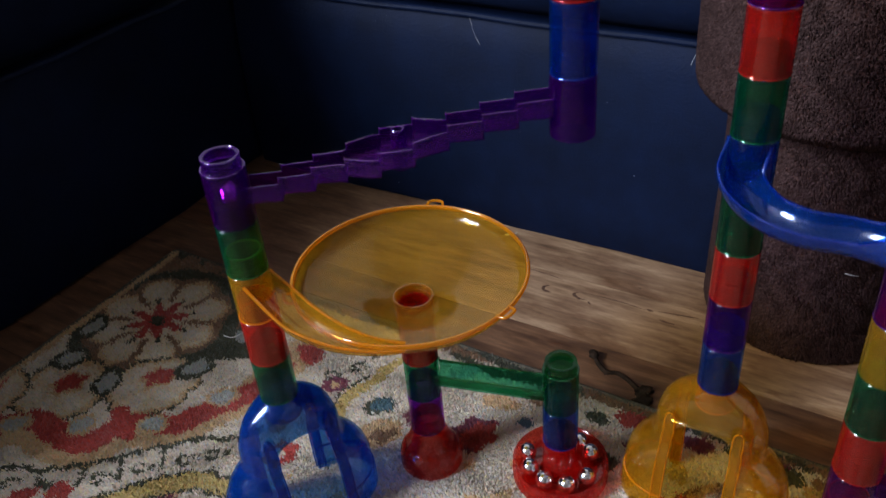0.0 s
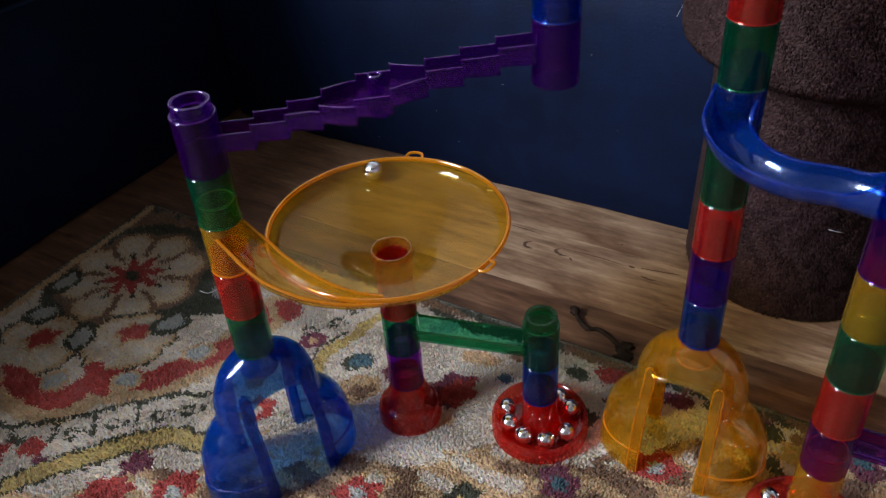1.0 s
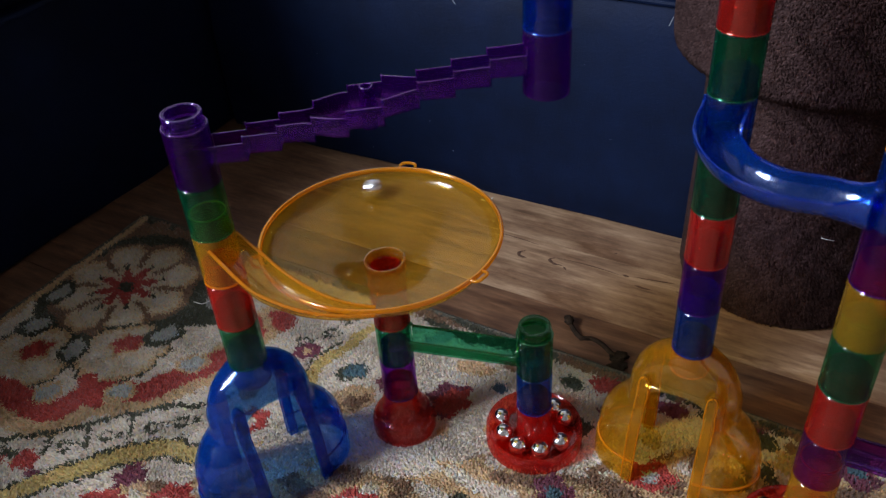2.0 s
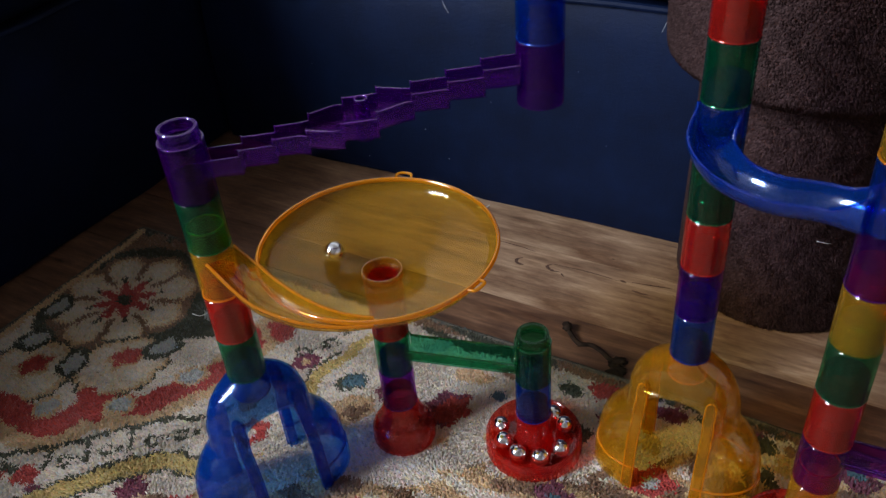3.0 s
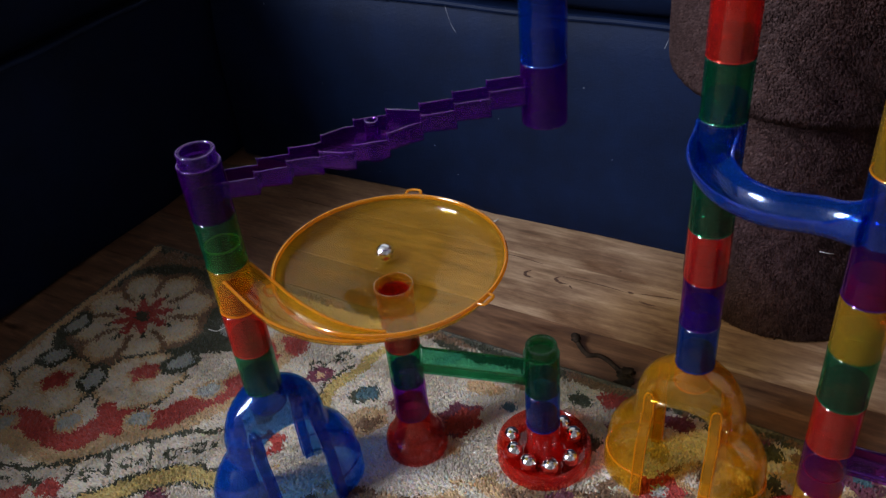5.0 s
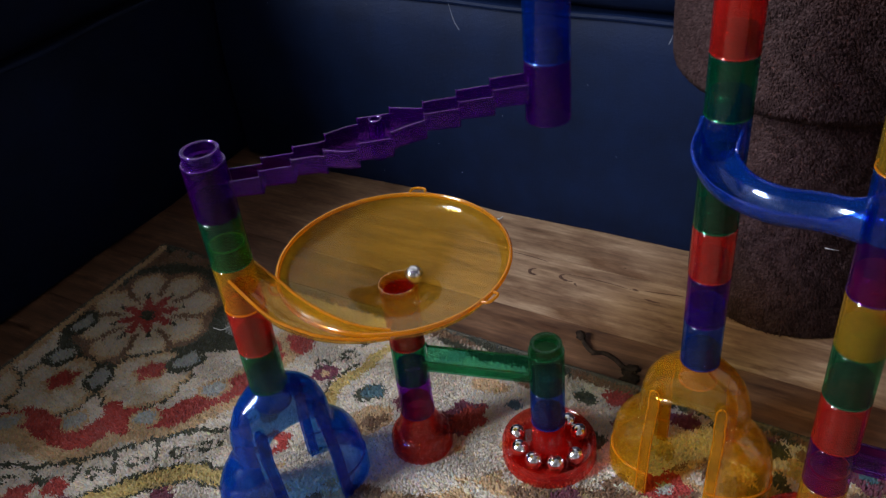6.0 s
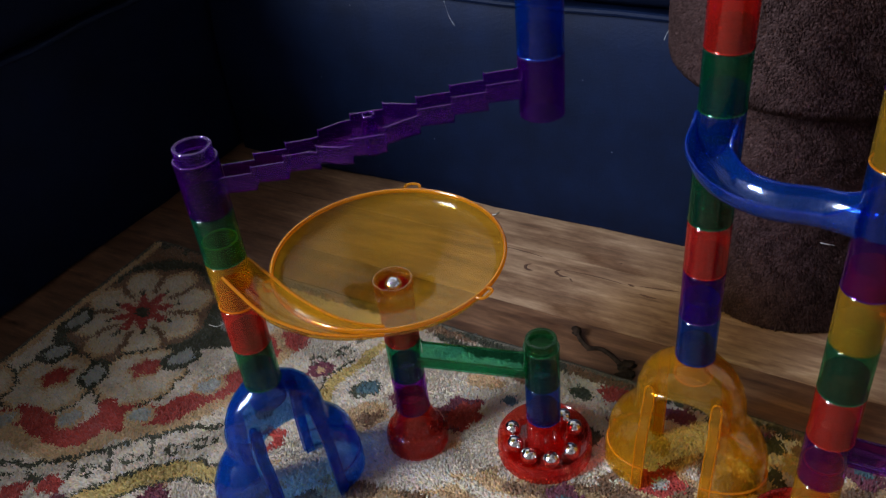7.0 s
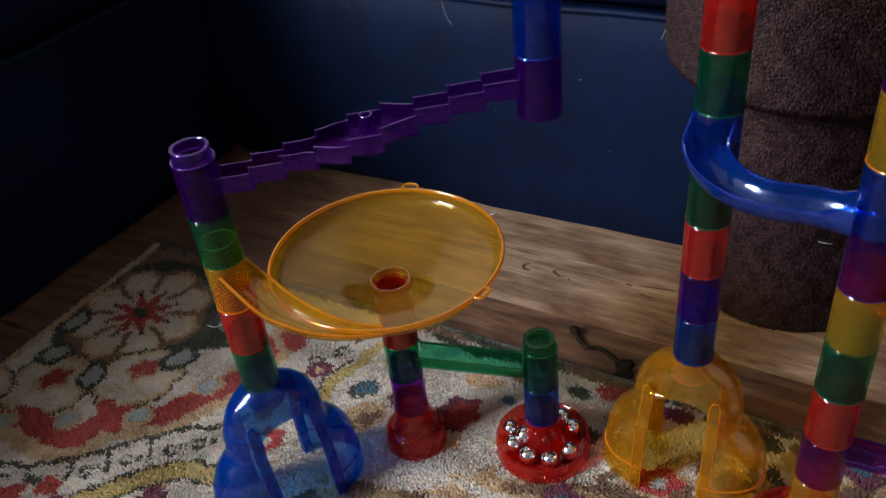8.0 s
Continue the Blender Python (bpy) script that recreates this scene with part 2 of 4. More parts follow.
def trough(path, radius, wall=0.0018, rise=0.0, open_deg=180):
    """An open half-pipe along a path: radius may be a number or one for each point."""
    secs = []
    for i, p in enumerate(path):
        t = (path[min(i + 1, len(path) - 1)] - path[max(i - 1, 0)])
        side = Vector((t.y, -t.x, 0)).normalized()
        r = radius[i] if isinstance(radius, list) else radius
        up = rise[i] if isinstance(rise, list) else rise
        ring_ = []
        half = open_deg / 2
        for q, rr in ((1, r), (-1, r - wall)):
            arc = [(-half + open_deg * k / 14) for k in range(15)]
            for a in arc if q > 0 else arc[::-1]:
                a = radians(a)
                w, h = math.sin(a) * rr, -math.cos(a) * rr
                ring_.append(p + side * w + Vector((0, 0, h)))
            if rise and q > 0:
                ring_ += [ring_[14] + Vector((0, 0, up)), ring_[14] + Vector((0, 0, up)) - side * wall]
        if rise:
            ring_ += [ring_[-1] + Vector((0, 0, up)), ring_[0] + Vector((0, 0, up))]
        secs.append(ring_)
    return skin(secs)


def rod(path, radius, seg=10, taper=1.0):
    """A round bar along a path."""
    secs = []
    for i, p in enumerate(path):
        t = (path[min(i + 1, len(path) - 1)] - path[max(i - 1, 0)]).normalized()
        a = t.orthogonal().normalized() if abs(t.z) > 0.95 else t.cross(Vector((0, 0, 1))).normalized()
        b = t.cross(a)
        r = radius * (1 + (taper - 1) * i / (len(path) - 1))
        secs.append([p + (a * math.cos(2 * math.pi * k / seg) + b * math.sin(2 * math.pi * k / seg)) * r for k in range(seg)])
    return skin(secs)


# ---- the room ----
R, H = 0.0175, 0.0477
FLOOR_Z = -0.009


def room():
    z0, z1, t = FLOOR_Z - 0.03, 2.42, 0.12
    u0, u1, v0, v1 = -2.9, 2.2, WALL_V, 2.05
    sub = mesh_ob("floor", box(bmesh.new(), uv((u0 + u1) / 2, (v0 + v1) / 2, z0 - 0.012), (u1 - u0 + 2 * t, v1 - v0 + 2 * t, 0.03), TURN), DARK, False)
    tagged(sub, "worn pine board floor with knots and gaps", "floor", kind="structure")
    for name, cu, cv, su, sv in (("wall_far", (u0 + u1) / 2, v1 + t / 2, u1 - u0, t), ("wall_left", u0 - t / 2, (v0 + v1) / 2, t, v1 - v0 + 2 * t), ("wall_right", u1 + t / 2, (v0 + v1) / 2, t, v1 - v0 + 2 * t)):
        w = mesh_ob(name, box(bmesh.new(), uv(cu, cv, (z0 + z1) / 2), (su, sv, z1 - z0), TURN), WALL, False)
        tagged(w, "plain matt painted room wall", "wall", kind="structure")
    bm = bmesh.new()
    a0, a1, b0, b1 = WIN_U - WIN_W / 2, WIN_U + WIN_W / 2, WIN_Z - WIN_H / 2, WIN_Z + WIN_H / 2
    for ua, ub, za, zb in ((u0, a0, z0, z1), (a1, u1, z0, z1), (a0, a1, z0, b0), (a0, a1, b1, z1)):
        box(bm, uv((ua + ub) / 2, v0 - t / 2, (za + zb) / 2), (ub - ua, t, zb - za), TURN)
    tagged(mesh_ob("wall_window_side", bm, WALL, False), "plain matt painted wall with a window", "wall", kind="structure")
    win = thing("window_1", *uv(WIN_U, v0 - 0.06, WIN_Z), "white painted window behind the camera", "window", rz=math.degrees(TURN))
    tagged(win, kind="structure")
    for cx, cz, sx, sz in ((-WIN_W / 2 + 0.025, 0, 0.05, WIN_H), (WIN_W / 2 - 0.025, 0, 0.05, WIN_H), (0, WIN_H / 2 - 0.025, WIN_W - 0.1, 0.05), (0, -WIN_H / 2 + 0.025, WIN_W - 0.1, 0.05)):
        part("window_frame", box(bmesh.new(), (cx, 0, cz), (sx, 0.05, sz), 0, 0.006), FRAME, win)
    part("mullion", box(bmesh.new(), (-0.17, 0, 0), (0.09, 0.05, WIN_H - 0.1), 0, 0.006), FRAME, win)
    ceil = mesh_ob("ceiling", box(bmesh.new(), uv((u0 + u1) / 2, (v0 + v1) / 2, z1 + 0.05), (u1 - u0 + 2 * t, v1 - v0 + 2 * t, 0.1), TURN), WALL, False)
    tagged(ceil, "plain painted ceiling", "ceiling", kind="structure")
    return sub


floor = room()


# ---- sofas ----
def cushion_block(bm, u0, u1, v0, v1, z0, z1, bevel, bulge=0.0, cut=14, lean=0.0):
    """An upholstered block in room axes, with rounded edges and a soft swelling."""
    sub_ = bmesh.new()
    box(sub_, ((u0 + u1) / 2, (v0 + v1) / 2, (z0 + z1) / 2), (u1 - u0, v1 - v0, z1 - z0))
    bmesh.ops.subdivide_edges(sub_, edges=sub_.edges[:], cuts=cut, use_grid_fill=True)
    c, h = Vector(((u0 + u1) / 2, (v0 + v1) / 2, (z0 + z1) / 2)), Vector(((u1 - u0) / 2, (v1 - v0) / 2, (z1 - z0) / 2))
    for v in sub_.verts:
        d = v.co - c
        inner = Vector([max(-(h[k] - bevel), min(h[k] - bevel, d[k])) for k in range(3)])
        o = d - inner
        if o.length > 1e-9:
            d = inner + o.normalized() * bevel
        q = [d[k] / h[k] for k in range(3)]
        for k in range(3):
            i, j = (k + 1) % 3, (k + 2) % 3
            d[k] += q[k] * bulge * (1 - q[i] ** 2) * (1 - q[j] ** 2)
        wob = noise.noise((c + d) * 7.0) * 0.006
        v.co = c + d + o.normalized() * wob if o.length > 1e-9 else c + d
        if d.y < 0:
            v.co.y += lean * max(0.0, d.z / h.z) ** 2
    tmp = bpy.data.meshes.new("tmp")
    sub_.to_mesh(tmp)
    sub_.free()
    tmp.transform(ROOM)
    bm.from_mesh(tmp)
    bpy.data.meshes.remove(tmp)
    return bm


def sofas():
    far = thing("sofa", *uv(0.0, 1.4, FLOOR_Z), "dark navy upholstered sofa with piped seat edge", "sofa")
    left = thing("sofa", *uv(-1.45, 0.3, FLOOR_Z), "dark navy upholstered sofa in deep shade", "sofa")

    def at(ob, name, mat, *a, **k):
        bm = cushion_block(bmesh.new(), *a, **k)
        bmesh.ops.translate(bm, verts=bm.verts, vec=-ob.matrix_world.translation)
        return part(name, bm, mat, ob)

    at(far, "base", SOFA, -1.02, 1.5, 0.947, 1.85, FLOOR_Z, 0.308, 0.012, bulge=0.004, lean=0.010)
    at(far, "seat_cushion", SOFA, -0.99, 0.18, 0.945, 1.6, 0.314, 0.46, 0.05, bulge=0.015)
    at(far, "seat_cushion", SOFA, 0.185, 1.45, 0.945, 1.6, 0.314, 0.46, 0.05, bulge=0.015)
    at(far, "backrest", SOFA, -1.02, 1.5, 1.6, 1.88, 0.33, 0.85, 0.08, bulge=0.02)
    at(left, "base", SOFA, -1.9, -1.03, -0.85, 1.85, FLOOR_Z, 0.312, 0.012, bulge=0.004)
    # top of this arm is unseen, built high to shade the corner floor
    at(left, "shading_arm", SOFA, -1.5, -1.015, -0.3, 0.93, 0.314, 0.63, 0.05, bulge=0.01)
    at(left, "backrest", SOFA, -1.98, -1.7, -0.85, 1.85, 0.33, 0.85, 0.08, bulge=0.02)
    for ob, a, b in ((far, uv(-0.98, 0.955, 0.311), uv(1.45, 0.955, 0.311)), (left, uv(-1.018, -0.78, 0.313), uv(-1.018, 0.93, 0.313))):
        off = ob.matrix_world.translation
        part("piping", rod([a.lerp(b, k / 30) - off + Vector((0, 0, 0.0015 * math.sin(k * 1.7))) for k in range(31)], 0.0045, 8), SOFA, ob)


sofas()


# ---- cat tree ----
def plush_lathe(profile, seg=150, amp=0.0012):
    pts = smooth_path([(r, 0, z) for r, z in profile], 10)
    bm = lathe([(p.x, p.z) for p in pts], seg, False)
    for v in bm.verts:
        d = Vector((v.co.x, v.co.y, 0))
        if d.length > 1e-6:
            w = noise.noise(v.co * 55) * amp + noise.noise(v.co * 140) * amp * 0.6
            v.co += d.normalized() * w
            v.co.z += noise.noise(v.co * 60 + Vector((9, 3, 1))) * amp * 0.4
    return bm


def cat_tree():
    ob = thing("cat_tree", 0.435, 0.845, FLOOR_Z, "brown plush-covered cat tree standing on the boards", "cat tree")
    part("post", plush_lathe([(0.118, 0.0), (0.122, 0.012), (0.121, 0.08), (0.119, 0.2), (0.120, 0.318)]), PLUSH, ob)
    part("perch", plush_lathe([(0.10, 0.302), (0.138, 0.298), (0.155, 0.306), (0.161, 0.325), (0.162, 0.42), (0.164, 0.60), (0.150, 0.63), (0.05, 0.64), (0.001, 0.64)], amp=0.0013), PLUSH, ob)
    plush_fur(ob, "post_pile", [(0.122, 0.004), (0.121, 0.08), (0.119, 0.2), (0.120, 0.312)], 0.0017, 3)
    plush_fur(ob, "perch_pile", [(0.120, 0.300), (0.138, 0.298), (0.155, 0.306), (0.161, 0.325), (0.162, 0.42), (0.163, 0.56)], 0.0017, 4)


def plush_fur(ob, name, profile, step, seed):
    """Short soft clumps standing off a round plush cover, on the side turned to the room."""
    rng = np.random.default_rng(seed)
    pts = [(p.x, p.z) for p in smooth_path([(r, 0, z) for r, z in profile], 10)]
    r_, z_ = np.array([p[0] for p in pts]), np.array([p[1] for p in pts])
    run = np.concatenate([[0], np.cumsum(np.hypot(np.diff(r_), np.diff(z_)))])
    m = int(run[-1] * float(r_.max()) * radians(215) / step ** 2)
    q = rng.uniform(0, run[-1], m)
    a = np.radians(rng.uniform(135, 350, m))
    r, z = np.interp(q, run, r_), np.interp(q, run, z_)
    dr, dz = np.interp(q, run, np.gradient(r_, run)), np.interp(q, run, np.gradient(z_, run))
    out = np.stack([np.cos(a) * dz, np.sin(a) * dz, -dr], -1)
    out /= np.linalg.norm(out, axis=1)[:, None]
    across = np.stack([-np.sin(a), np.cos(a), np.zeros(m)], -1)
    down = np.cross(out, across)
    base = np.stack([r * np.cos(a), r * np.sin(a), z], -1)
    swirl = np.sin(a * 23 + 3 * np.sin(z * 70)) * 0.0012
    tip = base + out * rng.uniform(0.0018, 0.0032, (m, 1)) + across * (rng.normal(0, 0.0011, m) + swirl)[:, None] + np.array([0, 0, -1.0]) * rng.uniform(0.0002, 0.0022, (m, 1))
    turn_, wide = rng.uniform(0, 6.28, m), step * rng.uniform(0.85, 1.35, m)
    ring_ = []
    for k in range(3):
        b = turn_ + k * 2.0944
        ring_.append(base - out * 0.0008 + across * (np.cos(b) * wide)[:, None] + down * (np.sin(b) * wide * 1.25)[:, None])
    verts = np.stack(ring_ + [tip], 1).reshape(-1, 3)
    tri = np.array([[0, 1, 3], [1, 2, 3], [2, 0, 3]])
    me = bpy.data.meshes.new(name)
    me.from_pydata(verts.tolist(), [], (np.arange(m)[:, None, None] * 4 + tri[None]).reshape(-1, 3).tolist())
    me.polygons.foreach_set("use_smooth", [True] * len(me.polygons))
    me.materials.append(FUR)
    fur = new(name, me)
    fur.parent = ob
    return tagged(fur, "short brown plush pile", kind="stuff")


cat_tree()


# ---- marble run ----
RUN = "marble run pieces"


def tube_body(h, r=R, wall=0.0019):
    return [(r - wall, 0.0), (r - 0.0005, 0.0), (r, 0.0006), (r, h - 0.0012), (r - 0.001, h), (0.0135, h), (0.0135, h - 0.0016), (r - wall, h - 0.003)]


def neck_ring(h, r=0.0153, tall=0.019, wall=0.0016):
    return [(r - wall, h + 0.0003), (r, h + 0.0003), (r - 0.0002, h + tall - 0.001), (r - 0.001, h + tall), (r - wall, h + tall)]


def ring_bead(r, z, minor=0.0008, cx=0.0, cy=0.0):
    """A thin rounded bead round a tube's mouth."""
    return lathe([(r + minor * math.cos(a), z + minor * math.sin(a)) for a in (math.pi * k / 3 for k in range(6))], 40, True, None, cx, cy)


def tube_piece(tint, x, y, z, h=H, tall=0.019, name="tube_piece", label=""):
    ob = thing(name, x, y, z, label or f"clear {tint} plastic tube section of a marble run", "marble run tube", RUN)
    part("body", lathe(tube_body(h)), TINTS[tint], ob)
    part("neck", lathe(neck_ring(h, tall=tall)), NECKS[tint], ob)
    part("rim", ring_bead(R - 0.0006, 0.0008), EDGES[tint], ob)
    part("neck_rim", ring_bead(0.0146, h + tall - 0.0004), EDGES[tint], ob)
    return ob


L, C, G, T, F, B = (-0.1821, 0.5780), (-0.0517, 0.6279), (0.0814, 0.5943), (0.2134, 0.5449), (0.2763, 0.4191), (0.0869, 0.5803)
ARCH = 0.1590


def arch_base(tint, at_, rz):
    """A hollow two-legged stand: each leg a half-round shell that flares into a foot, open towards the gap between them."""
    ob = thing("arch_base", *at_, 0, f"clear {tint} plastic arched stand with two flared feet", "marble run base", RUN, rz)
    rows = [  # height, outer reach, half depth, half gap
        (0.0, 0.0800, 0.0385, 0.0290), (0.024, 0.0797, 0.0385, 0.0288), (0.0264, 0.0776, 0.0372, 0.0288), (0.046, 0.0770, 0.0368, 0.0287), (0.060, 0.0742, 0.0354, 0.0286), (0.071, 0.0690, 0.0330, 0.0284),
        (0.079, 0.0625, 0.0302, 0.0282), (0.085, 0.0562, 0.0277, 0.0281), (0.0885, 0.0524, 0.0262, 0.0280), (0.0915, 0.0510, 0.0256, 0.0280), (0.100, 0.0508, 0.0254, 0.0276), (0.1060, 0.0506, 0.0252, 0.0268),
        (0.1110, 0.0502, 0.0251, 0.0250), (0.1155, 0.0496, 0.0250, 0.0205), (0.1180, 0.0490, 0.0249, 0.0140), (0.1195, 0.0486, 0.0248, 0.0), (0.1300, 0.0458, 0.0245, 0.0), (0.1390, 0.0412, 0.0238, 0.0),
        (0.1465, 0.0350, 0.0227, 0.0), (0.1520, 0.0270, 0.0210, 0.0), (0.1560, 0.0207, 0.0190, 0.0), (ARCH, 0.0178, 0.0178, 0.0)]
    n = 22
    for side in (-1, 1):
        bm = bmesh.new()
        gap = [(z, a, b, w + side * (0.004 - 0.018 * z) * min(1, w / 0.02)) for z, a, b, w in rows]
        grid = [[bm.verts.new((side * (w + (a - w) * math.cos(p)), b * math.sin(p), z)) for p in (math.pi * (k / n - 0.5) for k in range(n + 1))] for z, a, b, w in gap]
        for r0, r1 in zip(grid, grid[1:]):
            for k in range(n):
                bm.faces.new((r0[k], r0[k + 1], r1[k + 1], r1[k]))
        leg = part("leg", bm, THICK[tint], ob)
        so = leg.modifiers.new("wall", "SOLIDIFY")
        so.thickness, so.offset, so.use_rim = 0.0020, -1, False
        for front in (-1, 1):
            # a flat rib along each open edge, with a rounded head on the shoulder
            spine = [(z, b, w, 1.0) for z, a, b, w in gap[:12]] + [(z, b, 0.0270 + side * 0.0018, f) for z, b, f in ((0.112, 0.0251, 1.0), (0.120, 0.0249, 0.97), (0.1255, 0.0247, 0.80), (0.1282, 0.0246, 0.50), (0.1292, 0.0246, 0.12))]
            secs = []
            for z, b, w, f in spine:
                mid_, hw = w + 0.0036, 0.0048 * f
                secs.append([Vector((side * (mid_ + dx * hw), front * (b + dy), z)) for dx, dy in ((-1, 0.0008), (-0.8, 0.0020), (0.8, 0.0012), (1, 0.0002), (1, -0.0060), (-1, -0.0060))])
            part("rib", skin(secs), TINTS[tint], leg)
            part("rib_edge", rod([q[0] for q in secs], 0.0007, 6), EDGES[tint], leg)
            part("rib_edge", rod([q[3] for q in secs], 0.0007, 6), EDGES[tint], leg)
            # rod added on the foot's crease for its bright highlight line
            part("foot_line", rod([Vector((side * (w + (a - w) * math.cos(p)), front * abs(b * math.sin(p)), z)) for z, a, b, w in gap[2:3] for p in (math.pi / 2 * (k / 12) for k in range(13))], 0.0013, 8), EDGES[tint], leg)
    part("neck", lathe(neck_ring(ARCH, tall=0.017)), NECKS[tint], ob)
    part("collar", lathe([(0.0150, ARCH - 0.024), (0.0172, ARCH - 0.024), (0.0174, ARCH - 0.001), (0.0154, ARCH - 0.001)]), NECKS[tint], ob)
    part("collar_bead", ring_bead(0.0166, ARCH - 0.0236, 0.0009), EDGES[tint], ob)
    return ob


arch_base("blue", L, 33)
arch_base("amber", T, 148)

# tower at the funnel's inlet
zl = [0.1589, 0.2062, 0.2538, 0.3014, 0.3487]
tube_piece("green", *L, zl[0], zl[1] - zl[0])
tube_piece("red", *L, zl[1], zl[2] - zl[1])
tube_piece("green", *L, zl[3], zl[4] - zl[3])


# the funnel with its inlet piece and its collar
def funnel():
    ob = thing("funnel", *C, 0, "clear amber plastic funnel bowl with a curved inlet chute", "marble run funnel", RUN)
    prof = [(0.0165, 0.2150), (0.0185, 0.2165), (0.022, 0.2185), (0.030, 0.2220), (0.05, 0.229), (0.08, 0.2348), (0.0915, 0.2368), (0.0950, 0.2376), (0.0985, 0.2388), (0.1020, 0.2413), (0.1045, 0.2451), (0.1060, 0.2493), (0.1068, 0.2525)]
    pts = smooth_path([(r, 0, z) for r, z in prof], 4)
    under = [(p.x, p.z - 0.0019) for p in pts[::-1]]
    bowl = part("bowl", lathe([(p.x, p.z) for p in pts] + under, 96), ORANGE, ob)
    rim = [(0.1072 + 0.0021 * math.cos(a), 0.2505 + 0.0024 * math.sin(a)) for a in (2 * math.pi * k / 10 for k in range(10))]
    part("rim", lathe(rim, 96), AMBER_EDGE, bowl)
    part("collar", lathe([(0.0152, 0.1935), (0.0180, 0.1935), (0.0182, 0.2105), (0.0176, 0.2148), (0.0150, 0.2148), (0.0148, 0.2105)]), NECKS["amber"], ob)
    part("outlet_ring", lathe([(0.0170, 0.2090), (0.0193, 0.2090), (0.0191, 0.2187), (0.0186, 0.2202), (0.0178, 0.2202), (0.0171, 0.2187)], 48), AMBER_THICK, ob)
    part("outlet_bead", ring_bead(0.0182, 0.2200, 0.0012), AMBER_THICK, ob)
    part("collar_bead", ring_bead(0.0178, 0.1942, 0.0010), NECKS["amber"], ob)
    for ang in (76, -43, 196):
        a = radians(ang)
        out, tan = Vector((math.cos(a), math.sin(a), 0)), Vector((-math.sin(a), math.cos(a), 0))
        c = out * 0.1085 + Vector((0, 0, 0.2515))
        loop = smooth_path([c - tan * 0.008, c - tan * 0.0065 + out * 0.0055 + Vector((0, 0, 0.001)), c + out * 0.007 + Vector((0, 0, 0.0015)), c + tan * 0.0065 + out * 0.0055 + Vector((0, 0, 0.001)), c + tan * 0.008], 5)
        part("hook", rod(loop, 0.0015, 10), AMBER_EDGE, ob)
    dx, dy = L[0] - C[0], L[1] - C[1]
    h = zl[3] - zl[2]
    part("inlet_tube", lathe([(r, z + zl[2]) for r, z in tube_body(h)], 40, True, None, dx, dy), ORANGE, ob)
    part("inlet_neck", lathe([(r, z + zl[2]) for r, z in neck_ring(h)], 40, True, None, dx, dy), NECKS["amber"], ob)
    part("inlet_bead", ring_bead(R - 0.0006, zl[2] + 0.0008, 0.0009, dx, dy), AMBER_EDGE, ob)
    part("inlet_bead", ring_bead(0.0146, zl[3] + 0.0186, 0.0009, dx, dy), AMBER_EDGE, ob)
    mid = [(-0.1264, -0.0525, 0.2955), (-0.1052, -0.0697, 0.2812), (-0.0869, -0.0837, 0.2706), (-0.0600, -0.0985, 0.2625), (-0.0300, -0.1062, 0.2555), (0.0, -0.1080, 0.2515)]
    path = smooth_path(mid, 7)
    rad = [float(r) for r in np.interp(np.arange(len(path)) / 7, range(6), (0.0156, 0.0172, 0.0172, 0.0140, 0.0092, 0.0048))]
    chute = part("chute", trough(path, rad, 0.0019), AMBER_THICK, ob)
    for s in (-1, 1):
        edge = []
        for k, p in enumerate(path):
            t = path[min(k + 1, len(path) - 1)] - path[max(k - 1, 0)]
            edge.append(p + Vector((t.y, -t.x, 0)).normalized() * s * (rad[k] - 0.0009))
        part("lip", rod(edge[1:-1], 0.0014, 8), AMBER_EDGE, chute)


funnel()


# bell base, tower under the funnel and its outlet channel
def bell_base():
    ob = thing("bell_base", *C, 0, "clear red plastic bell-shaped base on the rug", "marble run base", RUN)
    prof = smooth_path([(0.0330, 0, 0.0), (0.0332, 0, 0.008), (0.0322, 0, 0.017), (0.0288, 0, 0.0225), (0.0252, 0, 0.0248), (0.0256, 0, 0.0275), (0.0228, 0, 0.033), (0.0195, 0, 0.043), (0.0178, 0, 0.0492)], 4)
    part("body", lathe([(p.x, p.z) for p in prof] + [(p.x - 0.0022, p.z) for p in prof[::-1]], 48), RED, ob)
    part("neck", lathe(neck_ring(0.0492, tall=0.017)), NECKS["red"], ob)


bell_base()
zc = [0.0497, 0.0976, 0.1455, 0.1934]
tube_piece("purple", *C, zc[0], zc[1] - zc[0])
tube_piece("red", *C, zc[2], zc[3] - zc[2])


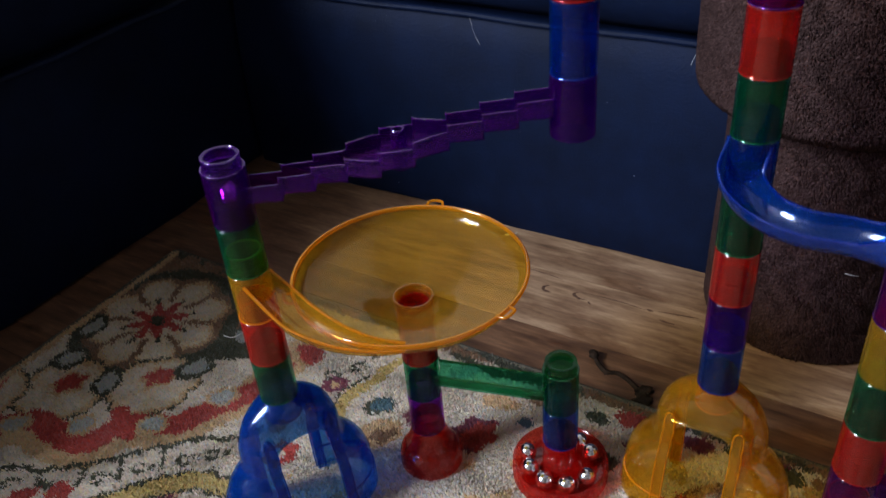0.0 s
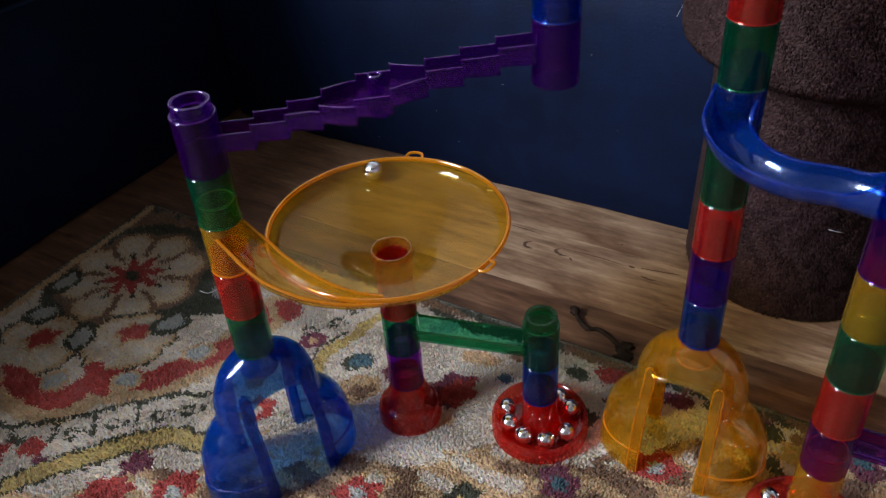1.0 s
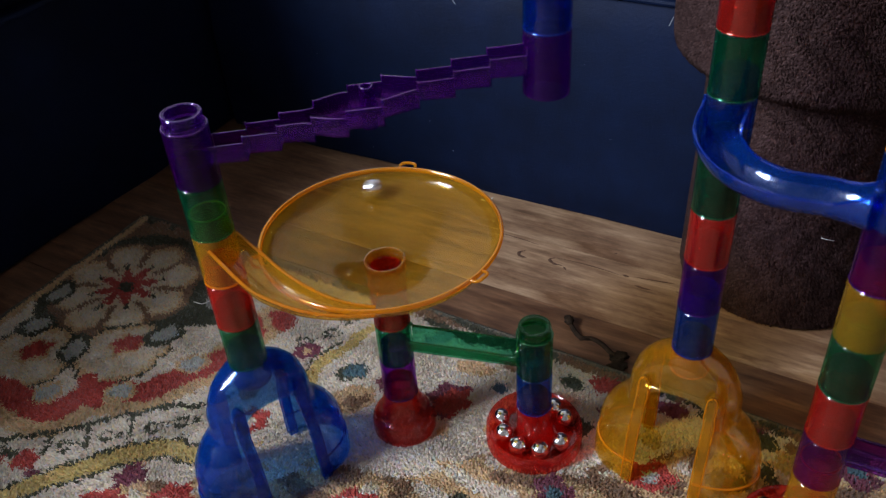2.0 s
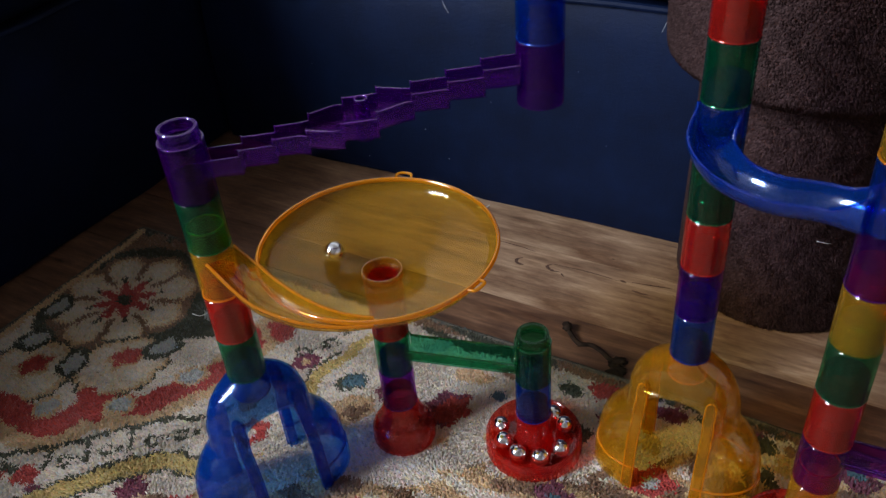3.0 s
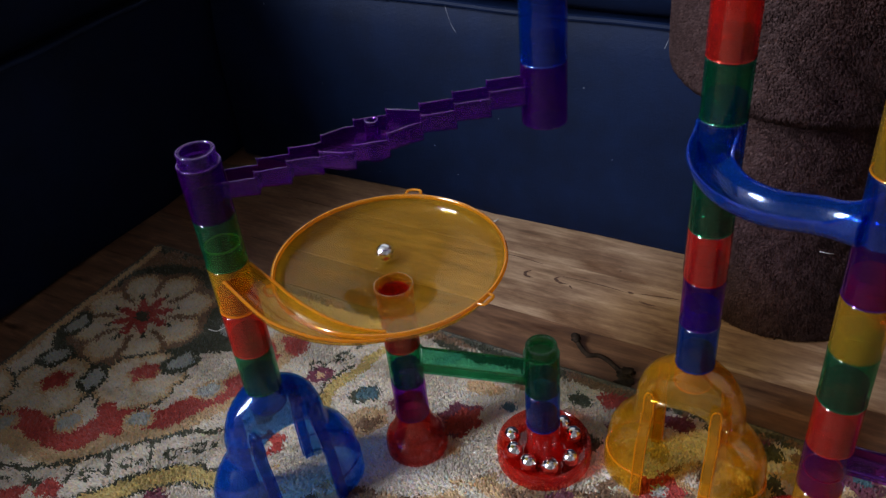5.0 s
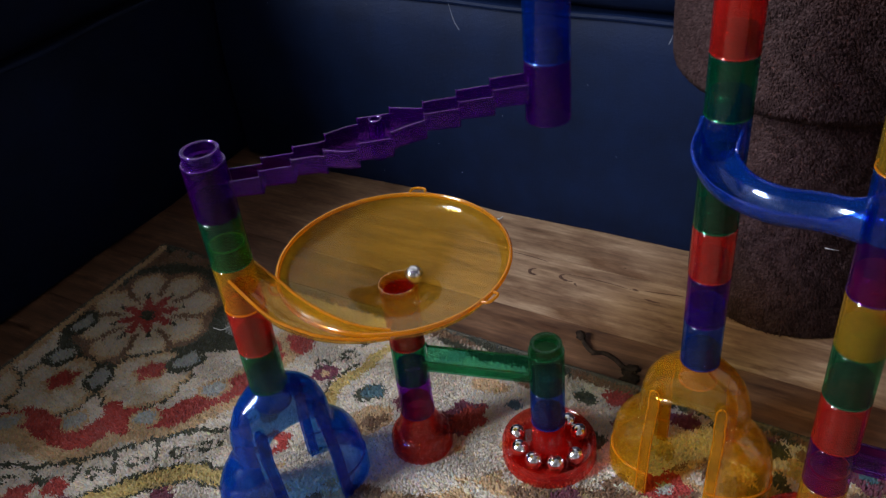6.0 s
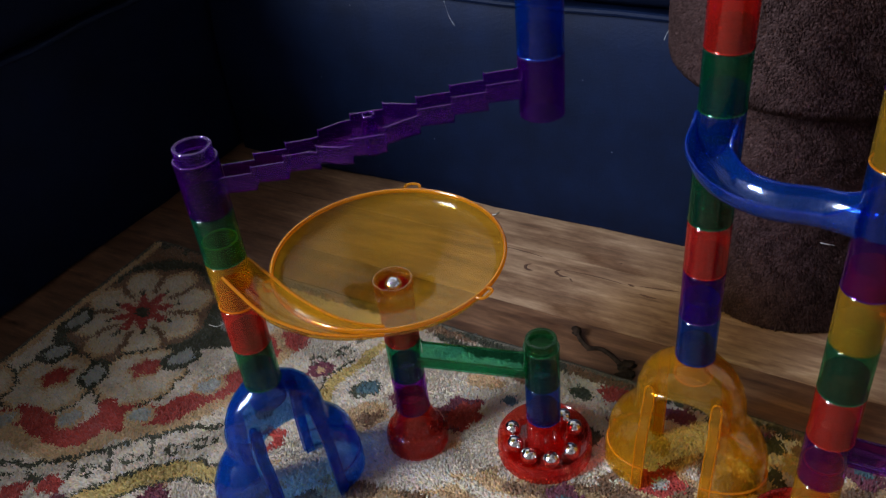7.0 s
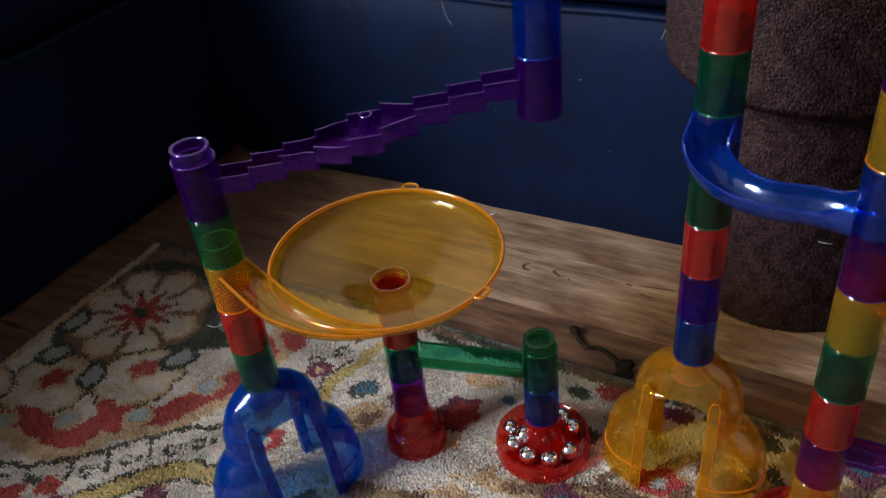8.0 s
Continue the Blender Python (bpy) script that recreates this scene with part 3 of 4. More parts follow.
def link_channel():
    ob = thing("channel_piece", *C, zc[1], "clear green plastic channel joining two tubes", "marble run channel", RUN)
    h = zc[2] - zc[1]
    part("inlet_tube", lathe(tube_body(h)), GREEN, ob)
    part("inlet_neck", lathe(neck_ring(h)), NECKS["green"], ob)
    dx, dy = G[0] - C[0], G[1] - C[1]
    gz = 0.0962 - zc[1]
    part("outlet_tube", lathe([(r, z + gz) for r, z in tube_body(0.0488)], 40, True, None, dx, dy), GREEN, ob)
    part("outlet_neck", lathe([(r, z + gz) for r, z in neck_ring(0.0488, tall=0.0095, wall=0.0036)], 40, True, None, dx, dy), NECKS["green"], ob)
    part("outlet_bead", ring_bead(0.0146, gz + 0.0488 + 0.0092, 0.0009, dx, dy), NECKS["green"], ob)
    part("shoulder_bead", ring_bead(R - 0.0006, gz + 0.0482, 0.0009, dx, dy), EDGES["green"], ob)
    d = Vector((dx, dy, 0))
    u = d.normalized()
    path = [u * 0.0155 + (d - u * 0.031) * (k / 12) + Vector((0, 0, 0.0265 - 0.0075 * k / 12)) for k in range(13)]
    tr = part("trough", trough(path, 0.0125, 0.0018, rise=0.0065), GREEN, ob)
    for s in (-1, 1):
        side = Vector((u.y, -u.x, 0)) * s * 0.0118
        part("lip", rod([p + side + Vector((0, 0, 0.0065)) for p in path], 0.0013, 8), EDGES["green"], tr)
    for k in (0, 12):
        part("shield", rod([path[k] + Vector((u.y, -u.x, 0)) * 0.0125 * math.sin(a) + Vector((0, 0, 0.006 + 0.010 * math.cos(a))) for a in (math.pi * (j / 12 - 0.5) for j in range(13))], 0.0012, 8), GREEN, tr)


link_channel()
tube_piece("blue", *G, 0.0484, 0.0476)


def catch_tray(x, y, z, foot=0.0):
    ob = thing("catch_tray", x, y, z, "clear red plastic catch tray holding steel marbles", "marble run tray", RUN)
    prof = [(0.0, 0.0035), (0.030, 0.0035), (0.0440, 0.0040), (0.0450, 0.0060), (0.0458, 0.0186), (0.0468, 0.0196), (0.0482, 0.0193), (0.0489, 0.0182), (0.0486, 0.0120), (0.0492, 0.0110), (0.0492, 0.0), (0.0455, 0.0), (0.0440, 0.0018), (0.0, 0.0018)]
    part("dish", lathe(prof, 64, False), RED, ob)
    part("hub", lathe([(0.0195, 0.0037), (0.0215, 0.0037), (0.0178, 0.014), (0.0174, 0.030), (0.0174, 0.0480), (0.0158, 0.0480), (0.0158, 0.014)], 40), RED, ob)
    part("neck", lathe(neck_ring(0.0480, tall=0.016)), NECKS["red"], ob)
    if foot:
        part("pedestal", lathe([(0.030, -foot), (0.036, -foot), (0.030, -0.0005), (0.027, -0.0005)], 48), RED, ob)
    return ob


catch_tray(*G, 0.0)

# tall tower on the amber stand
zt = [0.1591, 0.2077, 0.2569, 0.3063, 0.3551, 0.4047, 0.4528, 0.5017]
for tint, k in (("blue", 0), ("purple", 1), ("red", 2), ("green", 3), ("green", 5), ("red", 6)):
    tube_piece(tint, *T, zt[k], zt[k + 1] - zt[k])
tube_piece("purple", *T, zt[7])

# tower beside it
zf = [0.0872, 0.1349, 0.1827, 0.2312, 0.2791, 0.3265, 0.3742, 0.4219, 0.4696, 0.5173]
for tint, k in (("amber", 0), ("red", 2), ("green", 3), ("purple", 5), ("amber", 7), ("purple", 8)):
    tube_piece(tint, *F, zf[k], zf[k + 1] - zf[k])
tube_piece("blue", *F, zf[9])
catch_tray(*F, 0.0390, 0.0390)


def outlet_piece(tint, at_, z, h, points, radius, label):
    ob = thing("channel_piece", *at_, z, label, "marble run channel", RUN)
    part("tube", lathe(tube_body(h)), TINTS[tint], ob)
    part("neck", lathe(neck_ring(h)), NECKS[tint], ob)
    path = smooth_path(points, 7)
    tr = part("trough", trough(path, radius, 0.0019), TINTS[tint], ob)
    for s in (-1, 1):
        edge = []
        for k, p in enumerate(path):
            t = path[min(k + 1, len(path) - 1)] - path[max(k - 1, 0)]
            edge.append(p + Vector((t.y, -t.x, 0)).normalized() * s * (radius - 0.0009))
        part("lip", rod(edge, 0.0013, 8), EDGES[tint], tr)
    return ob


outlet_piece("amber", F, zf[4], H, [(0.006, 0.0, 0.036), (0.028, -0.004, 0.030), (0.048, -0.028, 0.020), (0.060, -0.065, 0.008)], 0.0145, "clear amber plastic chute curving down off a tube")
outlet_piece("purple", F, zf[1], H, [(0.014, 0.0, 0.030), (0.060, -0.022, 0.026), (0.125, -0.052, 0.020)], 0.0135, "clear purple plastic channel leading off a tube")


def curve_link():
    ob = thing("channel_piece", *T, zt[4], "clear blue plastic curved channel joining two towers", "marble run channel", RUN)
    part("outlet_tube", lathe(tube_body(zt[5] - zt[4])), BLUE, ob)
    part("outlet_neck", lathe(neck_ring(zt[5] - zt[4])), NECKS["blue"], ob)
    dx, dy, dz = F[0] - T[0], F[1] - T[1], zf[6] - zt[4]
    part("inlet_tube", lathe([(r, z + dz) for r, z in tube_body(H)], 40, True, None, dx, dy), BLUE, ob)
    part("inlet_neck", lathe([(r, z + dz) for r, z in neck_ring(H)], 40, True, None, dx, dy), NECKS["blue"], ob)
    pts = [(-0.004, -0.003, 0.036), (-0.0155, -0.022, 0.030), (-0.0125, -0.055, 0.0265), (0.007, -0.081, 0.025), (0.034, -0.098, 0.026), (dx - 0.010, dy + 0.004, 0.029)]
    path = smooth_path(pts, 8)
    # the side walls climb to the tube's full height at both ends
    last = len(path) - 1
    ears = [0.0004 + 0.0105 * max(0.0, 1 - k / 9) ** 1.6 + 0.0150 * max(0.0, 1 - (last - k) / 7) ** 1.8 for k in range(last + 1)]
    tr = part("trough", trough(path, 0.0165, 0.002, rise=ears), BLUE_THICK, ob)
    for s in (-1, 1):
        edge = []
        for k, p in enumerate(path):
            t = path[min(k + 1, len(path) - 1)] - path[max(k - 1, 0)]
            edge.append(p + Vector((t.y, -t.x, 0)).normalized() * s * 0.0157 + Vector((0, 0, ears[k])))
        part("lip", rod(edge, 0.0014, 8), EDGES["blue"], tr)


curve_link()


# stepped track between the inlet tower and the hanging tower
def stair_track():
    z0 = zl[4]
    ob = thing("stair_track", *L, z0, "clear purple plastic stepped track with a centre peg", "marble run track", RUN)
    part("outlet_tube", lathe(tube_body(0.3977 - z0)), PURPLE, ob)
    part("outlet_neck", lathe(neck_ring(0.3977 - z0, tall=0.010, wall=0.0032)), NECKS["purple"], ob)
    mouth = 0.3977 - z0
    part("outlet_bead", ring_bead(0.0146, mouth + 0.0096, 0.0009), PURPLE_EDGE, ob)
    part("shoulder_bead", ring_bead(R - 0.0006, mouth - 0.0006, 0.0009), PURPLE_EDGE, ob)
    dx, dy, bz = B[0] - L[0], B[1] - L[1], 0.3999 - z0
    part("inlet_tube", lathe([(r, z + bz) for r, z in tube_body(0.0493)], 40, True, None, dx, dy), PURPLE, ob)
    part("inlet_neck", lathe([(r, z + bz) for r, z in neck_ring(0.0493)], 40, True, None, dx, dy), NECKS["purple"], ob)
    d = Vector((dx, dy, 0))
    length, u = d.length, d.normalized()
    w = Vector((-u.y, u.x, 0))
    a, b, steps = 0.016, length - 0.016, 9
    run = (b - a) / steps

    def half(s):
        return 0.0112 + 0.0105 * min(1.0, max(0.0, (0.041 - abs(s - length / 2 + 0.004)) / 0.024))

    def pt(s, side, z):
        return u * s + w * side + Vector((0, 0, z))

    top0, climb = 0.3824 - z0, 0.00628
    floor_bm = bmesh.new()
    for k in range(steps):
        s0, s1 = a + run * k, a + run * (k + 1)
        zb = top0 - 0.0125 + climb * k
        for i in range(4):
            q0, q1 = s0 + run * i / 4, s0 + run * (i + 1) / 4
            skin([[pt(q, -half(q) + 0.001, zb - 0.0018), pt(q, half(q) - 0.001, zb - 0.0018), pt(q, half(q) - 0.001, zb), pt(q, -half(q) + 0.001, zb)] for q in (q0, q1)], floor_bm)
        riser = [[pt(q, -half(q) + 0.001, zb - 0.0018 - (climb if k else 0)), pt(q, half(q) - 0.001, zb - 0.0018 - (climb if k else 0)), pt(q, half(q) - 0.001, zb - 0.0003), pt(q, -half(q) + 0.001, zb - 0.0003)] for q in (s0 - 0.0008, s0 + 0.0008)]
        skin(riser, floor_bm)
        for side in (-1, 1):
            bm = bmesh.new()
            secs = []
            for i in range(5):
                q = s0 + run * i / 4
                zt_ = zb + 0.0125 + 0.0012 * i / 4
                ho, hi = half(q) * side, (half(q) - 0.0017) * side
                secs.append([pt(q, ho, zb + 0.0005), pt(q, hi, zb + 0.0005), pt(q, hi, zt_ - 0.0004), pt(q, (ho + hi) / 2, zt_), pt(q, ho, zt_ - 0.0004)])
            wall = part("side_wall", skin(secs, bm), PURPLE, ob, smooth=False)
            part("top_edge", rod([Vector(q[3]) for q in secs] + [Vector(secs[-1][3]) + Vector((0, 0, climb))], 0.0007, 6), PURPLE_EDGE, wall)
    part("tread", floor_bm, PURPLE, ob, smooth=False)
    c = pt(length / 2 + 0.002, 0, 0)
    zp = top0 - 0.0125 + climb * 4
    part("peg", lathe([(0.0001, zp - 0.012), (0.0062, zp - 0.012), (0.0058, zp + 0.019), (0.0052, zp + 0.0212), (0.0036, zp + 0.0212), (0.0032, zp + 0.0195), (0.0028, zp + 0.008), (0.0001, zp + 0.008)], 24, False, None, c.x, c.y), PURPLE, ob)
    part("peg_rim", ring_bead(0.0046, zp + 0.0210, 0.0007, c.x, c.y), PURPLE_EDGE, ob)


stair_track()
tube_piece("blue", *B, 0.4493, 0.0560)
tube_piece("red", *B, 0.5054)


# ---- rug ----
WOOL = np.array([(0.415, 0.348, 0.275), (0.27, 0.040, 0.032), (0.12, 0.032, 0.048), (0.045, 0.045, 0.028), (0.33, 0.235, 0.085), (0.25, 0.25, 0.225), (0.045, 0.085, 0.10), (0.36, 0.235, 0.125), (0.15, 0.085, 0.05), (0.41, 0.325, 0.225)])
CREAM, REDW, MAROON, OLIVE, GOLD, GREY, TEAL, TAN, BROWN, SAND = range(10)


def rug_colours(x, y):
    """The rug's woven pattern, with one painted pool of red light: a colour for each point of it."""
    col = np.full(x.shape, CREAM)
    jx = x + 0.0012 * np.sin(y * 210 + x * 95) + 0.0008 * np.sin(x * 420 - y * 140)
    jy = y + 0.0012 * np.sin(x * 230 - y * 75) + 0.0008 * np.sin(y * 370 + x * 210)

    def put(mask, c):
        col[mask] = c

    def blob(cx, cy, rx, ry, c, rot=0.0, lobes=0, depth=0.0, phase=0.0):
        dx, dy = jx - cx, jy - cy
        ca, sa = math.cos(rot), math.sin(rot)
        p, q = (dx * ca + dy * sa) / rx, (-dx * sa + dy * ca) / ry
        rad = np.hypot(p, q)
        if lobes:
            rad = rad / (1 - depth + depth * np.abs(np.cos(0.5 * lobes * (np.arctan2(q, p) + phase))))
        put(rad < 1, c)

    def band(points, width, c):
        for (ax, ay), (bx, by) in zip(points, points[1:]):
            ex, ey = bx - ax, by - ay
            t = np.clip(((jx - ax) * ex + (jy - ay) * ey) / (ex * ex + ey * ey), 0, 1)
            put(np.hypot(jx - ax - t * ex, jy - ay - t * ey) < width, c)

    def wavy(points, steps=6):
        return [(p.x, p.y) for p in smooth_path([(a, b, 0) for a, b in points], steps)]

    # faint mottling of the field
    f = np.sin(x * 61 + 2 * np.sin(y * 47)) * np.sin(y * 71 + 2 * np.sin(x * 39))
    put((f > 0.80) & (y < 0.62), TAN)
    # near border: tan and brown with small blooms
    near = y < 0.568 + 0.012 * np.sin(x * 34) - 0.02 * (x > 0.06)
    put(near, TAN)
    put(near & (f < -0.25), BROWN)
    put(near & (f > 0.55), CREAM)
    for k in range(9):
        cx = -0.40 + 0.098 * k
        blob(cx, 0.522 - 0.012 * math.sin(k * 1.9), 0.026, 0.020, (REDW, OLIVE, MAROON)[k % 3], k, 5, 0.3)
        blob(cx, 0.522 - 0.012 * math.sin(k * 1.9), 0.009, 0.008, (GREY, GOLD, TEAL)[k % 3])
        blob(cx + 0.05, 0.546, 0.013, 0.008, BROWN, 0.7 * k)
    for k in range(7):
        blob(0.13 + 0.035 * k, 0.60 + 0.022 * math.sin(k * 2.3), 0.017, 0.012, (OLIVE, MAROON, GOLD, BROWN)[k % 4], k * 0.8, 4, 0.35)
    # far corner: the dark ground with the large bloom
    dark = (y > 0.79 - 0.55 * (x + 0.35)) & (x < -0.262) & (y > 0.79)
    put(dark & (y > 0.815), OLIVE)
    put(dark & (y > 0.86), BROWN)
    bx, by = -0.416, 0.906
    blob(bx, by, 0.116, 0.116, OLIVE)
    blob(bx, by, 0.101, 0.101, BROWN, 0.2, 8, 0.10)
    blob(bx, by, 0.095, 0.095, TAN, 0.2, 8, 0.20)
    blob(bx, by, 0.088, 0.088, SAND, 0.2, 8, 0.22)
    for k in range(8):
        a = 0.2 + k * math.pi / 4
        blob(bx + 0.060 * math.cos(a + 0.39), by + 0.060 * math.sin(a + 0.39), 0.026, 0.0042, BROWN, a + 0.39)
        blob(bx + 0.048 * math.cos(a), by + 0.048 * math.sin(a), 0.016, 0.0030, OLIVE, a)
        blob(bx + 0.062 * math.cos(a), by + 0.062 * math.sin(a), 0.012, 0.009, CREAM, a)
        blob(bx + 0.026 * math.cos(a), by + 0.026 * math.sin(a), 0.014, 0.0062, REDW, a)
    blob(bx, by, 0.020, 0.020, REDW, 0.0, 8, 0.2)
    blob(bx, by, 0.010, 0.010, OLIVE)
    # row of half blooms
    for cx, cy, r in ((-0.505, 0.782, 0.062), (-0.392, 0.778, 0.058), (-0.606, 0.79, 0.055)):
        blob(cx, cy, r * 1.05, r * 0.92, OLIVE, 0.1, 6, 0.08)
        blob(cx, cy, r, r * 0.86, TAN, 0.1, 6, 0.12)
        blob(cx, cy, r * 0.9, r * 0.77, SAND, 0.1, 6, 0.14)
        for k in range(6):
            a = 0.1 + k * math.pi / 3
            blob(cx + r * 0.55 * math.cos(a), cy + r * 0.47 * math.sin(a), r * 0.22, r * 0.14, CREAM, a)
        blob(cx + 0.004, cy + 0.012, r * 0.42, r * 0.36, TAN, 0.5, 5, 0.3)
        blob(cx + 0.005, cy + 0.014, r * 0.35, r * 0.29, REDW, 0.4, 5, 0.4)
    for cx, cy, a in ((-0.514, 0.842, 0.3), (-0.452, 0.792, 1.2), (-0.345, 0.803, 0.5), (-0.290, 0.860, 0.9), (-0.505, 0.905, 1.1)):
        blob(cx, cy, 0.026, 0.019, OLIVE, a)
        blob(cx, cy, 0.017, 0.011, GREY, a)
    # scalloped red band with grey dots, then gold
    band(wavy([(-0.62, 0.70), (-0.530, 0.722), (-0.492, 0.700), (-0.445, 0.676), (-0.409, 0.700), (-0.349, 0.698), (-0.318, 0.714), (-0.263, 0.748), (-0.235, 0.790), (-0.21, 0.815)]), 0.026, TAN)
    band(wavy([(-0.62, 0.715), (-0.530, 0.735), (-0.492, 0.712), (-0.445, 0.690), (-0.409, 0.716), (-0.349, 0.708), (-0.318, 0.724), (-0.263, 0.752), (-0.235, 0.795), (-0.21, 0.82)]), 0.016, REDW)
    band([(-0.42, 0.735), (-0.40, 0.70)], 0.012, REDW)
    for cx, cy in ((-0.462, 0.719), (-0.377, 0.712), (-0.300, 0.746), (-0.545, 0.73)):
        blob(cx, cy, 0.020, 0.016, TAN)
        blob(cx, cy, 0.014, 0.011, GREY)
    # cream scroll band
    band(wavy([(-0.60, 0.655), (-0.520, 0.663), (-0.487, 0.655), (-0.436, 0.658), (-0.400, 0.664), (-0.363, 0.674), (-0.351, 0.674), (-0.313, 0.683), (-0.275, 0.678), (-0.245, 0.69)]), 0.0035, OLIVE)
    for cx, cy, s in ((-0.416, 0.634, 1), (-0.373, 0.648, -1), (-0.326, 0.651, 1), (-0.294, 0.660, -1), (-0.52, 0.637, 1), (-0.141, 0.778, 1), (-0.170, 0.772, -1), (-0.118, 0.80, 1)):
        curl = [(cx + 0.0135 * (1 - t / 13) * math.cos(s * t * 0.62), cy + 0.0105 * (1 - t / 13) * math.sin(s * t * 0.62)) for t in range(12)]
        band(curl, 0.0022, OLIVE)
    for ax, ay, bx, by in ((-0.487, 0.655, -0.482, 0.632), (-0.436, 0.658, -0.437, 0.630), (-0.351, 0.674, -0.349, 0.642), (-0.40, 0.664, -0.393, 0.634)):
        band([(ax, ay), (bx, by)], 0.003, OLIVE)
    band(wavy([(-0.46, 0.575), (-0.425, 0.592), (-0.389, 0.603), (-0.344, 0.619), (-0.300, 0.621), (-0.284, 0.611), (-0.24, 0.60)]), 0.0145, OLIVE)
    band(wavy([(-0.46, 0.575), (-0.425, 0.592), (-0.389, 0.603), (-0.344, 0.619), (-0.300, 0.621), (-0.284, 0.611), (-0.24, 0.60)]), 0.0105, GOLD)
    blob(-0.336, 0.589, 0.018, 0.017, MAROON, 0.3, 7, 0.25)
    blob(-0.456, 0.622, 0.017, 0.014, REDW, 0.2, 5, 0.25)
    blob(-0.497, 0.614, 0.020, 0.016, REDW, 0.6, 5, 0.25)
    blob(-0.442, 0.604, 0.007, 0.006, MAROON)
    blob(-0.475, 0.632, 0.008, 0.006, OLIVE)
    blob(-0.36, 0.556, 0.030, 0.020, REDW, 0.1, 6, 0.3)
    blob(-0.29, 0.552, 0.028, 0.022, REDW, 0.8, 6, 0.3)
    blob(-0.29, 0.548, 0.009, 0.009, GREY)
    # blooms behind the funnel, and one red pool of light among them
    blob(-0.207, 0.815, 0.020, 0.028, TAN, 0.4)
    blob(-0.200, 0.812, 0.017, 0.024, REDW, 0.4, 6, 0.3)
    blob(-0.165, 0.753, 0.019, 0.013, MAROON, 0.2, 6, 0.25)
    blob(-0.165, 0.753, 0.006, 0.005, TAN)
    band(wavy([(-0.155, 0.680), (-0.156, 0.705), (-0.150, 0.728), (-0.120, 0.752), (-0.098, 0.775), (-0.06, 0.80), (-0.02, 0.815)]), 0.0075, GOLD)
    band(wavy([(-0.165, 0.690), (-0.166, 0.712), (-0.158, 0.735), (-0.128, 0.762)]), 0.0022, OLIVE)
    blob(-0.110, 0.711, 0.020, 0.013, OLIVE, 0.1)
    blob(-0.107, 0.711, 0.015, 0.010, TEAL, 0.1)
    blob(-0.112, 0.668, 0.030, 0.020, TAN, 0.3)
    blob(-0.108, 0.665, 0.018, 0.011, BROWN, 0.4, 4, 0.3)
    blob(-0.072, 0.690, 0.014, 0.012, MAROON, 0.5, 5, 0.3)
    # red light through the bell base, put into the wool's colour
    blob(-0.008, 0.655, 0.034, 0.024, MAROON, 0.5, 6, 0.25)
    blob(0.000, 0.652, 0.026, 0.018, REDW, 0.6, 6, 0.3)
    blob(-0.220, 0.650, 0.024, 0.020, REDW, 0.4, 6, 0.3)
    blob(-0.220, 0.650, 0.008, 0.008, CREAM)
    blob(-0.232, 0.70, 0.010, 0.022, BROWN, 0.5)
    band(wavy([(-0.02, 0.79), (0.02, 0.755), (0.05, 0.742), (0.09, 0.72)]), 0.006, OLIVE)
    blob(-0.01, 0.755, 0.020, 0.010, GREY, 0.4)
    blob(0.03, 0.70, 0.024, 0.012, TAN, -0.4)
    blob(0.075, 0.70, 0.014, 0.008, BROWN, -0.5)
    blob(0.173, 0.656, 0.023, 0.015, REDW, -0.5, 6, 0.3)
    blob(0.135, 0.665, 0.012, 0.010, OLIVE, -0.5)
    blob(0.23, 0.615, 0.020, 0.012, MAROON, -0.5, 5, 0.3)
    blob(0.30, 0.565, 0.026, 0.014, OLIVE, -0.5)
    blob(0.33, 0.53, 0.02, 0.014, GOLD, -0.5)
    blob(0.055, 0.665, 0.010, 0.007, TEAL)
    # dark guard band along the bound edges
    v, u = 0.545 * jx + 0.839 * jy, 0.839 * jx - 0.545 * jy
    put(v > 0.655, OLIVE)
    put((v > 0.655) & (f > 0.1), BROWN)
    put(u < -0.934, TAN)
    return WOOL[col]


RUG_U0, RUG_V1 = -0.945, 0.668


